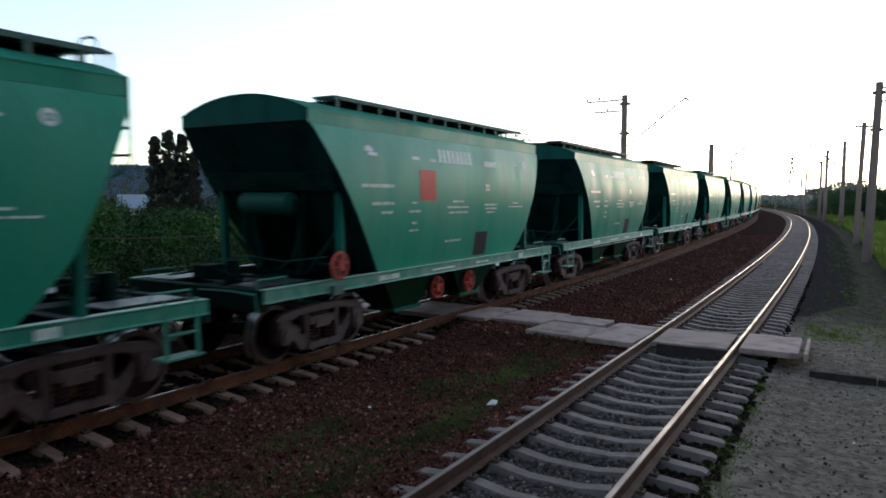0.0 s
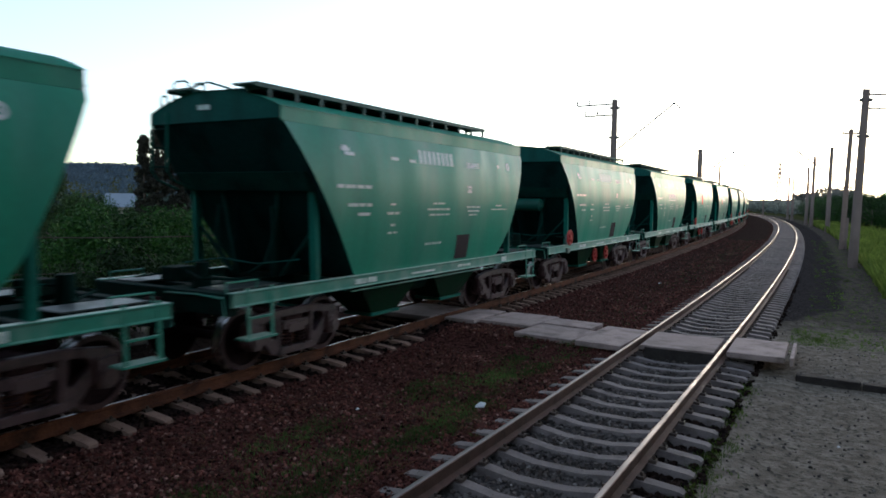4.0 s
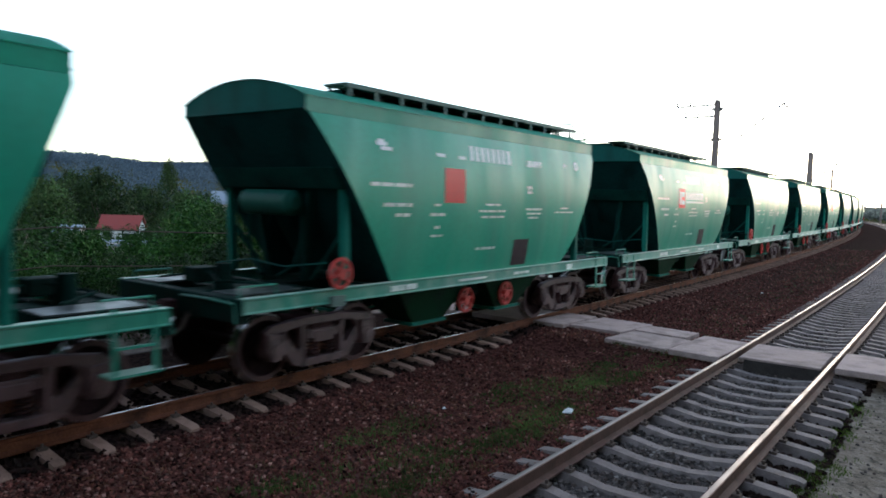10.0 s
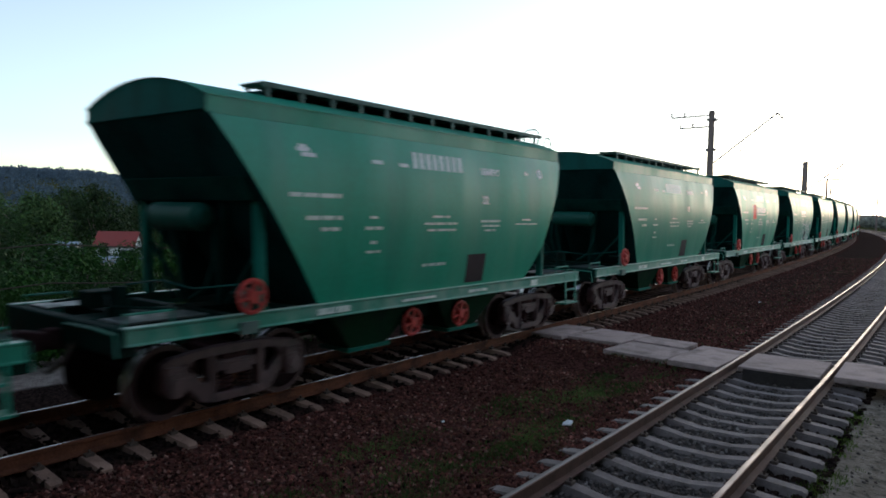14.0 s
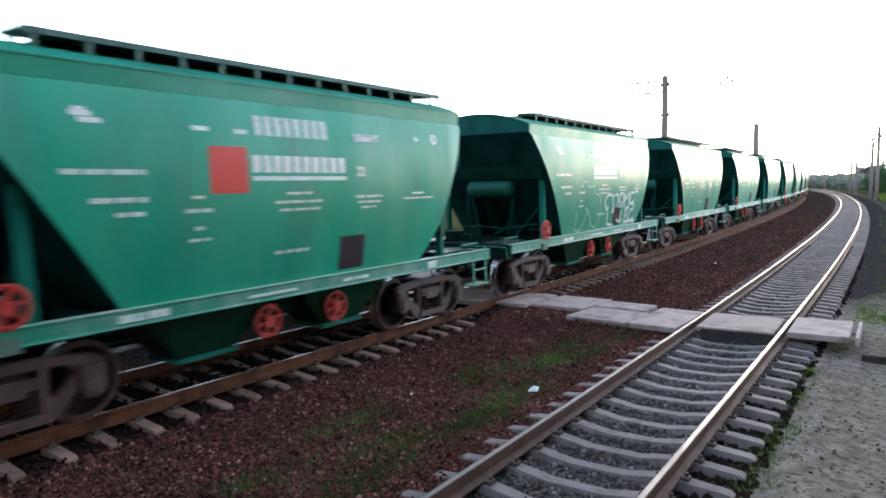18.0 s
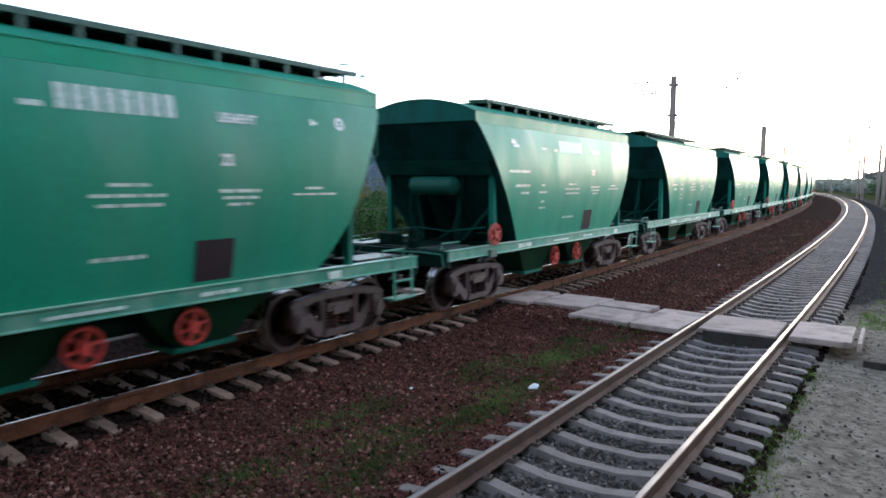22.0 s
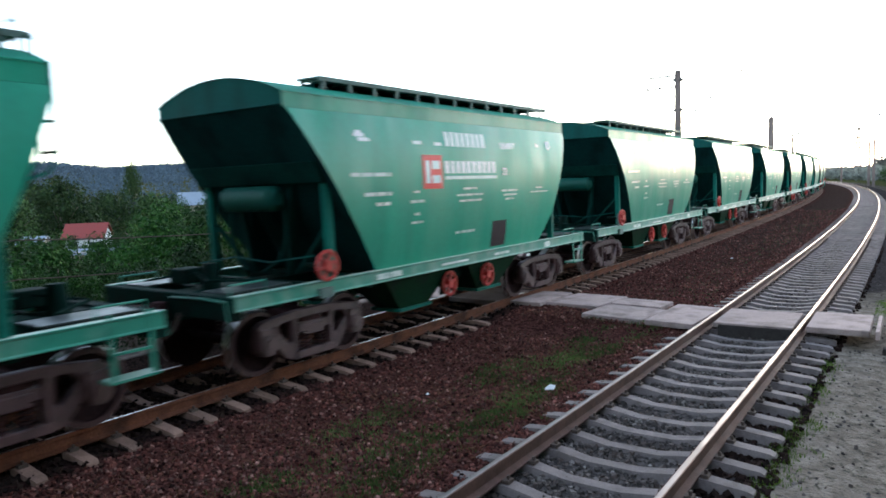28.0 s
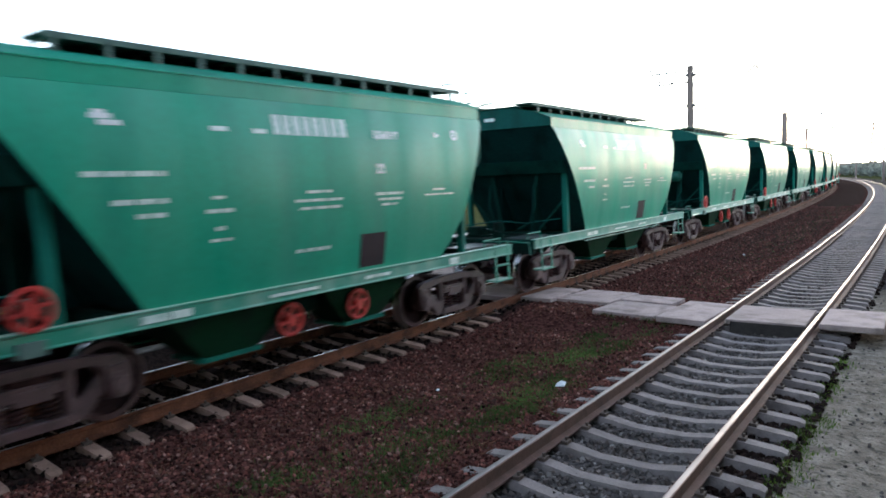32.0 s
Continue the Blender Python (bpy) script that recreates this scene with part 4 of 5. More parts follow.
def grab_rails(w, k):
    for x in (-1.3, 1.3):
        part("deck_handrail", Shape().path([(x, k * 5.45, 1.34), (x, k * 5.45, 1.47), (x, k * 4.85, 1.47), (x, k * 4.85, 1.34)], 0.016), SILL, w)
    part("brake_pipe", Shape().path([(-0.95, k * 5.25, 1.40), (-0.2, k * 4.9, 1.52), (0.5, k * 5.2, 1.46), (0.95, k * 4.6, 1.42)], 0.02), UNDER, w)
    s = Shape().rod((0.25, k * 4.95, 1.30), (0.25, k * 4.95, 1.68), 0.15, 12, 0.11)
    part("brake_valve", s, UNDER, w, smooth=0.6)
    part("valve_box", Shape().box(-0.55, -0.2, k * 4.7, k * 5.1, 1.36, 1.58), UNDER, w, bevel=0.015)


rnd_words = random.Random(17)


def stencils(w):
    """The painted service marks, as bars of their size."""
    for y0, y1, z0, z1 in ((1.18, 2.16, 2.875, 2.935), (1.48, 2.16, 2.56, 2.62), (1.76, 2.12, 2.40, 2.455), (2.66, 3.06, 2.41, 2.46), (2.76, 2.93, 2.58, 2.62), (2.80, 2.94, 2.19, 2.24),
                           (2.72, 3.04, 2.05, 2.09), (2.82, 3.07, 3.42, 3.48), (3.46, 3.68, 3.41, 3.47), (4.32, 4.80, 2.60, 2.64), (4.10, 5.02, 2.48, 2.52), (4.18, 4.98, 2.37, 2.41), (5.78, 6.44, 2.52, 2.565),
                           (5.84, 6.40, 2.435, 2.475), (5.92, 6.28, 2.35, 2.39), (7.04, 7.88, 2.47, 2.50), (7.28, 7.60, 2.555, 2.59), (4.12, 4.78, 1.77, 1.82)):
        line, y = Shape(), y0
        while y < y1 - 0.05:                             # one bar for each word
            e = min(y1, y + rnd_words.uniform(0.13, 0.30))
            e = y1 if y1 - e < 0.10 else e
            line.grid(mark(y, e, z0, z1))
            y = e + 0.035
        part("stencil_line", line, DIM_WHITE, w)
    sh = Shape()
    for a, b, c, d in ((1.34, 1.58, 3.50, 3.56), (1.42, 1.68, 3.43, 3.49), (1.38, 1.52, 3.56, 3.60)):
        sh.grid(mark(a, b, c, d))
    part("operator_emblem", sh, WHITE, w)
    for i in range(8):
        y = 3.81 + i * 0.180
        part("number_bar", Shape().grid(mark(y, y + 0.132, 3.405, 3.675)), NUMBER, w)
    part("lettering", CEMENT, None, w, "white stencilled word", at=on_side(6.10, 3.46))
    part("lettering", TARE, None, w, "white stencilled number", at=on_side(5.90, 2.93))
    sh = Shape()
    for i in range(12):
        a, b = 2 * math.pi * i / 12, 2 * math.pi * (i + 1) / 12
        q = []
        for t, r in ((a, 0.05), (b, 0.05), (b, 0.10), (a, 0.10)):
            z = 3.53 + r * math.sin(t)
            q.append((wall_x(z) + 0.006, 8.02 - HALF_L + r * math.cos(t), z))
        sh.add(q, [(0, 1, 2, 3)])
    sh.grid(mark(8.0, 8.04, 3.51, 3.55))
    part("round_mark", sh, WHITE, w)
    part("arrow_mark", Shape().grid(mark(7.42, 7.47, 3.47, 3.56)).grid(mark(7.47, 7.54, 3.49, 3.53)), DIM_WHITE, w)
    part("red_square", Shape().grid(mark(5.45, 6.04, 1.40, 1.93)), HATCH_RED, w, "dark red painted square")
    for y0, y1, z0, z1 in ((1.75, 2.10, 1.20, 1.29), (2.14, 2.40, 1.20, 1.29), (3.6, 4.5, 1.22, 1.26), (5.5, 5.72, 1.22, 1.27), (5.76, 6.10, 1.22, 1.27), (7.78, 8.05, 1.18, 1.30)):
        part("sill_stencil", Shape().box(1.552, 1.556, y0 - HALF_L, y1 - HALF_L, z0, z1), DIM_WHITE, w)


def side_frame(x):
    """A heavy cast frame: two half plates with raked windows, a chord over the springs and the spring seat."""
    s = Shape()
    a, b = x - 0.06, x + 0.06
    outer = [(1.10, 0.76), (0.98, 0.83), (0.62, 0.875), (0.31, 0.90), (0.31, 0.30), (0.42, 0.16), (0.56, 0.20), (0.75, 0.42), (0.82, 0.33), (1.01, 0.33), (1.09, 0.44)]
    inner = [(0.70, 0.69), (0.68, 0.73), (0.60, 0.755), (0.46, 0.765), (0.44, 0.46), (0.47, 0.42), (0.51, 0.43), (0.60, 0.53), (0.66, 0.58), (0.70, 0.62), (0.71, 0.66)]
    n = len(outer)
    for k in (-1, 1):
        p = [(u, k * y, z) for u in (a, b) for ring in (outer, inner) for y, z in ring]
        f = []
        for i in range(n):
            j = (i + 1) % n
            f += [(i, j, n + j, n + i), (2 * n + i, 3 * n + i, 3 * n + j, 2 * n + j), (i, 2 * n + i, 2 * n + j, j), (n + i, n + j, 3 * n + j, 3 * n + i)]
        s.add(p, f)
        s.prism([(k * 1.10, 0.74), (k * 0.76, 0.70), (k * 0.77, 0.42), (k * 0.83, 0.335), (k * 1.005, 0.335), (k * 1.085, 0.44)], b - 0.01, b + 0.035)
        s.box(b - 0.01, b + 0.05, k * 0.79 - 0.02, k * 0.79 + 0.02, 0.56, 0.74)
        s.box(b - 0.01, b + 0.05, k * 1.06 - 0.02, k * 1.06 + 0.02, 0.56, 0.74)
        s.box(b - 0.005, b + 0.022, k * 0.36 - 0.025, k * 0.36 + 0.025, 0.28, 0.80)
    s.prism([(-0.33, 0.77), (-0.33, 0.90), (0.33, 0.90), (0.33, 0.77)], a, b)
    s.prism([(-0.42, 0.16), (-0.36, 0.28), (0.36, 0.28), (0.42, 0.16)], a - 0.02, b + 0.03)
    return s


WHEEL_R = 0.485
wheel_shape = Shape()
for sx in (-1, 1):
    o = sx * 0.742
    wheel_shape.lathe([(o, 0.08), (o, 0.40), (o - sx * 0.005, 0.45), (o - sx * 0.005, WHEEL_R + 0.028), (o + sx * 0.03, WHEEL_R + 0.026), (o + sx * 0.045, WHEEL_R), (o + sx * 0.128, WHEEL_R - 0.006),
                       (o + sx * 0.13, 0.405), (o + sx * 0.085, 0.39), (o + sx * 0.055, 0.22), (o + sx * 0.14, 0.15), (o + sx * 0.15, 0.09)], 28, slots=[0, 0, 0, 1, 1, 1, 2, 0, 0, 0, 2])
wheel_shape.rod((-1.08, 0, 0), (1.08, 0, 0), 0.075, 12)
WHEELSET = wheel_shape.mesh("wheelset", [WHEEL_DARK, TREAD, RIM], smooth=0.7)


def bogie(w, y):
    b = part("bogie", Shape().box(-1.08, 1.08, -0.22, 0.22, 0.66, 0.84).box(-0.3, 0.3, -0.3, 0.3, 0.8, 0.93), BOGIE, w, "brown-grimed cast steel two-axle bogie", bevel=0.02, at=pose(0, y, 0))
    for sx in (-1, 1):
        part("side_frame", side_frame(sx * 1.04), CAST, b, bevel=0.014)
        part("bolster_end", Shape().box(sx * 0.98, sx * 1.12, -0.31, 0.31, 0.56, 0.70).box(sx * 1.10, sx * 1.14, -0.2, 0.2, 0.50, 0.66), CAST, b, bevel=0.012)
        for q in (-0.13, 0.13):
            coil = [(sx * 1.04 + 0.085 * math.cos(i * 0.9), q * 1.25 + 0.085 * math.sin(i * 0.9), 0.285 + i * 0.0082) for i in range(34)]
            part("spring", Shape().path(coil, 0.02, 5), BOGIE, b)
        for k in (-1, 1):
            cap = Shape().rod((sx * 0.95, k * 0.925, WHEEL_R), (sx * 1.16, k * 0.925, WHEEL_R), 0.155, 14).rod((sx * 1.16, k * 0.925, WHEEL_R), (sx * 1.19, k * 0.925, WHEEL_R), 0.10, 12)
            cap.box(sx * 0.95, sx * 1.12, k * 0.925 - 0.15, k * 0.925 + 0.15, 0.56, 0.68)
            part("axle_box", cap, CAST, b, smooth=0.7)
    for k in (-1, 1):
        part("wheelset", WHEELSET, None, b, "steel wheelset with bright treads", at=pose(0, k * 0.925, WHEEL_R))
        part("brake_beam", Shape().bar((-0.7, k * 0.40, 0.42), (0.7, k * 0.40, 0.42), 0.07, 0.09).box(-0.8, -0.72, k * 0.40, k * 0.46, 0.34, 0.56).box(0.72, 0.8, k * 0.40, k * 0.46, 0.34, 0.56), BOGIE, b)


def hopper_wagon(brake_side):
    """A cement hopper, its front towards -y. brake_side: the side with the red wheels faces +x, the air tank at the front."""
    w = thing("hopper_wagon", "dark green steel cement hopper wagon with white stencils", "railway wagon", "wagons of the train")
    body_parts(w)
    frame_parts(w)
    walkway(w, 1 if brake_side else -1)
    stencils(w)
    for y in (-3.77, 4.0):
        bogie(w, y)
    tank_end = -1 if brake_side else 1
    y = tank_end * (HALF_L - 0.5)
    t = Shape().rod((-0.42, y, 2.58), (0.64, y, 2.58), 0.2, 18)
    for a, b in ((-0.42, -0.5), (0.64, 0.72)):
        t.rod((a, y, 2.58), (b, y, 2.58), 0.2, 18, 0.1)
    part("air_tank", t, TANK, w, "grey-green air tank", smooth=0.6)
    roof_handles(w, -tank_end)
    for k in (-1, 1):
        grab_rails(w, k)
    steps(w, 5.12)
    if brake_side:
        handwheel(w, 1.62, 0.57 - HALF_L, 1.58, 0.21)
        part("wheel_stand", Shape().bar((1.5, 0.57 - HALF_L, 1.15), (1.5, 0.57 - HALF_L, 1.68), 0.08, 0.06).box(1.45, 1.6, 0.44 - HALF_L, 0.70 - HALF_L, 1.1, 1.25), WALK_BOARD, w)
        handwheel(w, 1.36, 4.10 - HALF_L, 0.82, 0.22)
        handwheel(w, 1.36, 5.50 - HALF_L, 0.82, 0.22)
        for y in (4.10, 5.50):
            part("gear_bracket", Shape().bar((1.2, y - HALF_L, 1.2), (1.2, y - HALF_L, 0.6), 0.2, 0.04), UNDER, w)
    else:
        steps(w, -5.02)
        part("brake_pipe", Shape().rod((1.48, -2.75, 1.075), (1.48, 3.0, 1.075), 0.017, 6), SILL, w)
        part("end_plate", Shape().box(-0.33, -0.05, -HALF_L - 0.012, -HALF_L - 0.004, 4.10, 4.18), DIM_WHITE, w)
    return w


def red_panel(w, y0=3.04, y1=3.64):
    part("red_panel", Shape().grid(mark(y0, y1, 2.64, 3.24)), LOGO_RED, w, "bright red painted square")


def panel_blocks(w):
    """White blocks on the red panel, as plain shapes."""
    for a, b, c, d in ((3.12, 3.25, 2.74, 3.14), (3.31, 3.56, 2.99, 3.14), (3.31, 3.56, 2.74, 2.88)):
        part("panel_block", Shape().grid(mark(a, b, c, d, 0.010)), WHITE, w, "plain white block")


def firm_bars(w):
    """The firm's name as plain upright blocks, with a thin line below."""
    for i in range(10):
        y = 3.72 + i * 0.186
        part("name_bar", Shape().grid(mark(y, y + 0.142, 2.91, 3.14)), WHITE, w, "plain white bar of the firm's name")
    part("name_line", Shape().grid(mark(3.72, 5.56, 2.80, 2.86)), DIM_WHITE, w)


def graffiti(w):
    """Looping silver spray strokes along the lower side."""
    def stroke(pts, r, mat, name):
        s = Shape()
        row = []
        pts = [Vector((0, y, z)) for y, z in pts]
        fine = []
        for j in range(len(pts) - 1):                    # a smooth curve through the points
            p0, p1, p2, p3 = pts[max(j - 1, 0)], pts[j], pts[j + 1], pts[min(j + 2, len(pts) - 1)]
            for i in range(6):
                q = i / 6
                fine.append(0.5 * (2 * p1 + (p2 - p0) * q + (2 * p0 - 5 * p1 + 4 * p2 - p3) * q * q + (3 * p1 - p0 - 3 * p2 + p3) * q ** 3))
        fine.append(pts[-1])
        for i in range(len(fine)):
            d = (fine[min(i + 1, len(fine) - 1)] - fine[max(i - 1, 0)]).normalized()
            n = Vector((0, -d.z, d.y)) * r
            for q in (fine[i] + n, fine[i] - n):
                row.append((wall_x(q.z) + 0.012, q.y * 1.02 + 0.38 - HALF_L, q.z - 0.02))
        s.grid([row[i:i + 2] for i in range(0, len(row), 2)])
        part(name, s, mat, w)
    up = [(2.15, 1.5), (2.2, 1.75), (2.15, 1.95)]
    stroke(up[::-1] + [(2.25, 1.45), (2.5, 1.42), (2.7, 1.6), (2.85, 1.9), (2.8, 2.05)], 0.03, SPRAY_DIM, "graffiti_loop")
    stroke([(2.35, 2.6), (2.5, 2.72), (2.75, 2.74), (2.9, 2.6), (3.2, 2.62), (3.3, 2.65), (3.35, 2.45)], 0.025, SPRAY_DIM, "graffiti_loop")
    stroke([(2.8, 2.05), (3.1, 1.8), (3.3, 1.55), (3.6, 1.46), (3.8, 1.7), (3.85, 2.1), (3.7, 2.35), (3.4, 2.4)], 0.025, SPRAY_DIM, "graffiti_loop")
    for pts in ([(4.25, 1.90), (4.05, 2.10), (4.18, 2.32), (4.56, 2.33), (4.66, 2.12), (4.66, 1.80)], [(4.26, 2.06), (4.34, 1.75), (4.38, 1.52), (4.60, 1.46), (4.86, 1.45)],
                [(4.72, 2.30), (4.92, 2.36), (5.06, 2.28), (5.08, 2.10), (5.04, 1.98)], [(4.78, 2.02), (4.76, 1.85), (4.62, 1.86)],
                [(5.16, 2.10), (5.20, 2.32), (5.36, 2.37), (5.50, 2.24), (5.50, 2.04), (5.40, 1.96)], [(5.24, 1.94), (5.34, 2.06), (5.26, 2.14)], [(5.44, 1.86), (5.40, 1.66), (5.48, 1.50)], [(5.08, 1.60), (5.28, 1.52), (5.52, 1.54)],
                [(5.58, 2.36), (5.60, 2.12), (5.64, 1.94)], [(5.72, 1.90), (6.00, 1.96), (6.02, 2.18), (5.98, 2.40)], [(5.60, 2.36), (5.76, 2.20), (5.98, 2.38)], [(5.76, 1.88), (5.78, 1.66), (5.74, 1.52)], [(5.94, 1.90), (5.94, 1.60)],
                [(6.12, 2.42), (6.10, 2.22), (6.14, 2.04), (6.42, 2.12)], [(6.12, 2.40), (6.40, 2.36)], [(6.18, 2.02), (6.46, 2.00), (6.40, 1.84), (6.16, 1.86)], [(6.20, 1.80), (6.10, 1.58), (6.32, 1.50), (6.52, 1.58)], [(6.46, 2.40), (6.62, 2.44), (6.74, 2.36)]):
        pts = [(4.20 + (y - 4.05) * 1.06, z) for y, z in pts]
        stroke(pts, 0.036, SPRAY, "graffiti_letter")
    stroke([(6.0, 1.46), (6.5, 1.5), (7.0, 1.47)], 0.05, SPRAY, "graffiti_base")


# ---- the train: wagons -1 to 29, the first nearest to the eye ----
PITCH = 12.0985
REVERSED = (1, 2, 4, 6, 13, 18, 21, 26)


PULLS = ((0, 0.06), (1, 0.0), (2, -0.06), (3, 0.0), (6, 0.06), (9, 0.09), (10, 0.04), (11, 0.10), (12.5, 0.11), (13.2, 0.10), (14, -0.09), (15, -0.13), (18, 0.12), (20, 0.10), (21.5, 0.03), (23, 0.06), (24, 0.02), (25, 0.07), (26, 0.03), (29, 0.08), (31, 0.07), (32, 0.15))


def travelled(t):
    """Metres run since the start: a slow gain of speed and small pulls in the train."""
    pull = float(np.interp(t, [a for a, b in PULLS], [b for a, b in PULLS]))
    return 6.035 * t + 0.01765 * t * t - 0.2 * max(0.0, 1 - t / 3) ** 2 + pull


proto_a, proto_b = hopper_wagon(True), hopper_wagon(False)
wagons = {}
for n in range(-1, 30):
    proto = proto_b if n in REVERSED else proto_a
    first = n == 1 or n == -1
    wagons[n] = proto if first else copy_thing(proto, Matrix())
for n in (0, 5, 9, 6, 15):
    red_panel(wagons[n])
for n in (6, 15):
    panel_blocks(wagons[n])
for n in (4, 6, 9, 10, 15):
    firm_bars(wagons[n])
graffiti(wagons[10])
tagged(wagons[10], "dark green cement hopper wagon with silver graffiti")
for n in (0, 5, 9):
    tagged(wagons[n], "dark green cement hopper wagon with a red square")
for n in (6, 15):
    tagged(wagons[n], "dark green cement hopper wagon with a red emblem panel")


def wagon_pose(n, t):
    x, y, a = along(8.108 + HALF_L + PITCH * n - travelled(t), FAR_OFF)
    return pose(x, y, 0, 0, 0, math.degrees(a))


# ---- masts and poles ----
def insulator(a, b, parent):
    s = Shape()
    a, b = Vector(a), Vector(b)
    for i in range(5):
        c, e = a.lerp(b, (i + 0.1) / 5), a.lerp(b, (i + 0.7) / 5)
        s.rod(c, e, 0.075, 8, 0.045)
    part("insulator", s, CERAMIC, parent)


def catenary_mast(s, d, top, side, strut=True, arms=True, collars=True, lean=0.0, thick=1.0, stout=1.0):
    """A round concrete mast, its bracket over the track on the given side (1: to the right)."""
    x, y, a = along(s, 0, d)
    z0 = ground_z(x, y)
    w = thing("catenary_mast", "tall weathered concrete catenary mast with steel brackets", "mast", "catenary masts", at=pose(x, y, 0, 0, lean, math.degrees(a)))
    part("shaft", Shape().rod((0, 0, z0 - 0.3), (0, 0, top), 0.23 * thick, 14, 0.16 * thick), POLE, w, smooth=0.7)
    if collars:
        for z in (top - 0.5, top - 2.25):
            part("collar", Shape().box(-0.27, 0.27, -0.14, 0.14, z - 0.07, z + 0.07).rod((0.27, 0, z), (0.42, 0, z), 0.03), STEEL, w, bevel=0.01)
    if strut == "beam":
        part("cross_arm", Shape().rod((0, 0, top - 0.15), (side * (4.0 if side > 0 else 2.6), 0, top - 0.1), 0.12), STEEL, w)
        insulator((side * 2.5, 0, top - 0.2), (side * 2.5, 0, top - 0.6), w)
    elif strut:
        tip = Vector((side * 3.5, 0, top - 0.35))
        part("bracket", Shape().rod((side * 0.2, 0, top - 3.0), tip, 0.042 * stout).rod((side * 0.15, 0, top - 0.6), tip, 0.014 * stout), STEEL, w)
        insulator(tip + Vector((0, 0, -0.05)), tip + Vector((side * 0.3, 0, -0.35)), w)
        insulator((side * 1.6, 0, top - 2.4), (side * 1.9, 0, top - 2.15), w)
    if arms:
        for z, l in ((top - 0.25, 2.3), (top - 0.9, 1.8)):
            part("cross_arm", Shape().rod((-side * 0.15, 0, z), (-side * l, 0, z - 0.04), 0.045), STEEL, w)
            insulator((-side * l, 0, z), (-side * l, 0, z + 0.28), w)
            insulator((-side * (l - 0.75), 0, z), (-side * (l - 0.75), 0, z + 0.28), w)
    return w


for k, s in enumerate((41.9, 82.3, 124.5, 166.0)):
    catenary_mast(s, FAR_OFF - (2.80, 2.71, 3.0, 3.0)[k], (8.82, 8.68, 9.0, 9.1)[k], 1, True if k < 2 else "beam", k == 0, k == 0, 0.0, 1.6 if k == 1 else 1.0, 1.0 if k == 0 else 1.9)
for s, d, top, st in ((39.6, 3.56, 8.3, False), (88.8, 4.12, 9.1, True), (109.0, 3.5, 9.4, False), (120.0, 3.5, 8.4, "beam"), (150.0, 3.4, 8.3, False), (160.0, 3.4, 8.3, False), (219.0, 3.5, 9.4, False), (280.0, 3.5, 9.3, False)):
    catenary_mast(s, d, top, -1, st, s < 50, s < 50, 1.2 if s < 50 else 0.4, 1.0 if s < 80 else 1.15, 1.0 if s < 50 else 2.0)


def wood_pole(s, d, top, lean):
    x, y, a = along(s, 0, d)
    w = thing("wooden_pole", "dark old wooden line pole on a concrete stub", "pole", "line poles", at=pose(x, y, ground_z(x, y), 0, lean, 0))
    part("shaft", Shape().rod((0, 0, -0.2), (0, 0, top), 0.19, 10, 0.15), WOOD, w, smooth=0.7)
    part("stub", Shape().box(0.14, 0.32, -0.11, 0.11, -0.3, 2.2), POLE, w, bevel=0.02)
    part("cross_arm", Shape().box(-0.55, 0.55, -0.05, 0.05, top - 0.35, top - 0.22), WOOD, w)
    for q in (-0.5, 0.5):
        insulator((q, 0, top - 0.22), (q, 0, top), w)


wood_pole(55.7, 3.62, 8.3, 1.5)
wood_pole(72.0, 9.0, 6.6, -1)


def pylon(x, y, z, h, turn):
    """A steel lattice tower with three pairs of arms."""
    w = thing("power_pylon", "distant grey steel lattice power pylon", "pylon", "pylons", at=pose(x, y, z, 0, 0, turn))

    def half(t):
        return 2.2 * (1 - t) + 0.5 * t
    # legs and lattice take the paler pole colour to stand for haze
    for sx in (-1, 1):
        for sy in (-1, 1):
            part("leg", Shape().bar((sx * half(0), sy * half(0), 0), (sx * half(1), sy * half(1), h), 0.42, 0.42), POLE, w)
    for i in range(9):
        t, u = i / 9, (i + 1) / 9
        for f in range(4):
            c = [(1, 1), (-1, 1), (-1, -1), (1, -1)]
            a, b = c[f], c[(f + 1) % 4]
            s = Shape().bar((a[0] * half(t), a[1] * half(t), h * t), (b[0] * half(u), b[1] * half(u), h * u), 0.27, 0.27)
            s.bar((b[0] * half(t), b[1] * half(t), h * t), (a[0] * half(u), a[1] * half(u), h * u), 0.27, 0.27)
            part("lattice", s, POLE, w)
    for t, l in ((0.62, 6.0), (0.79, 4.6), (0.95, 3.6)):
        for sx in (-1, 1):
            part("arm", Shape().bar((0, 0, h * t + 0.9), (sx * l, 0, h * t), 0.24, 0.24).bar((0, 0, h * t - 0.2), (sx * l, 0, h * t), 0.26, 0.26), STEEL, w)


def at_bearing(az, dist):
    """A place so many degrees left of +y and so far from the eye."""
    return -math.sin(radians(az)) * dist, math.cos(radians(az)) * dist


px, py = at_bearing(4.7, 620)
pylon(px, py, 4, 32, 20)


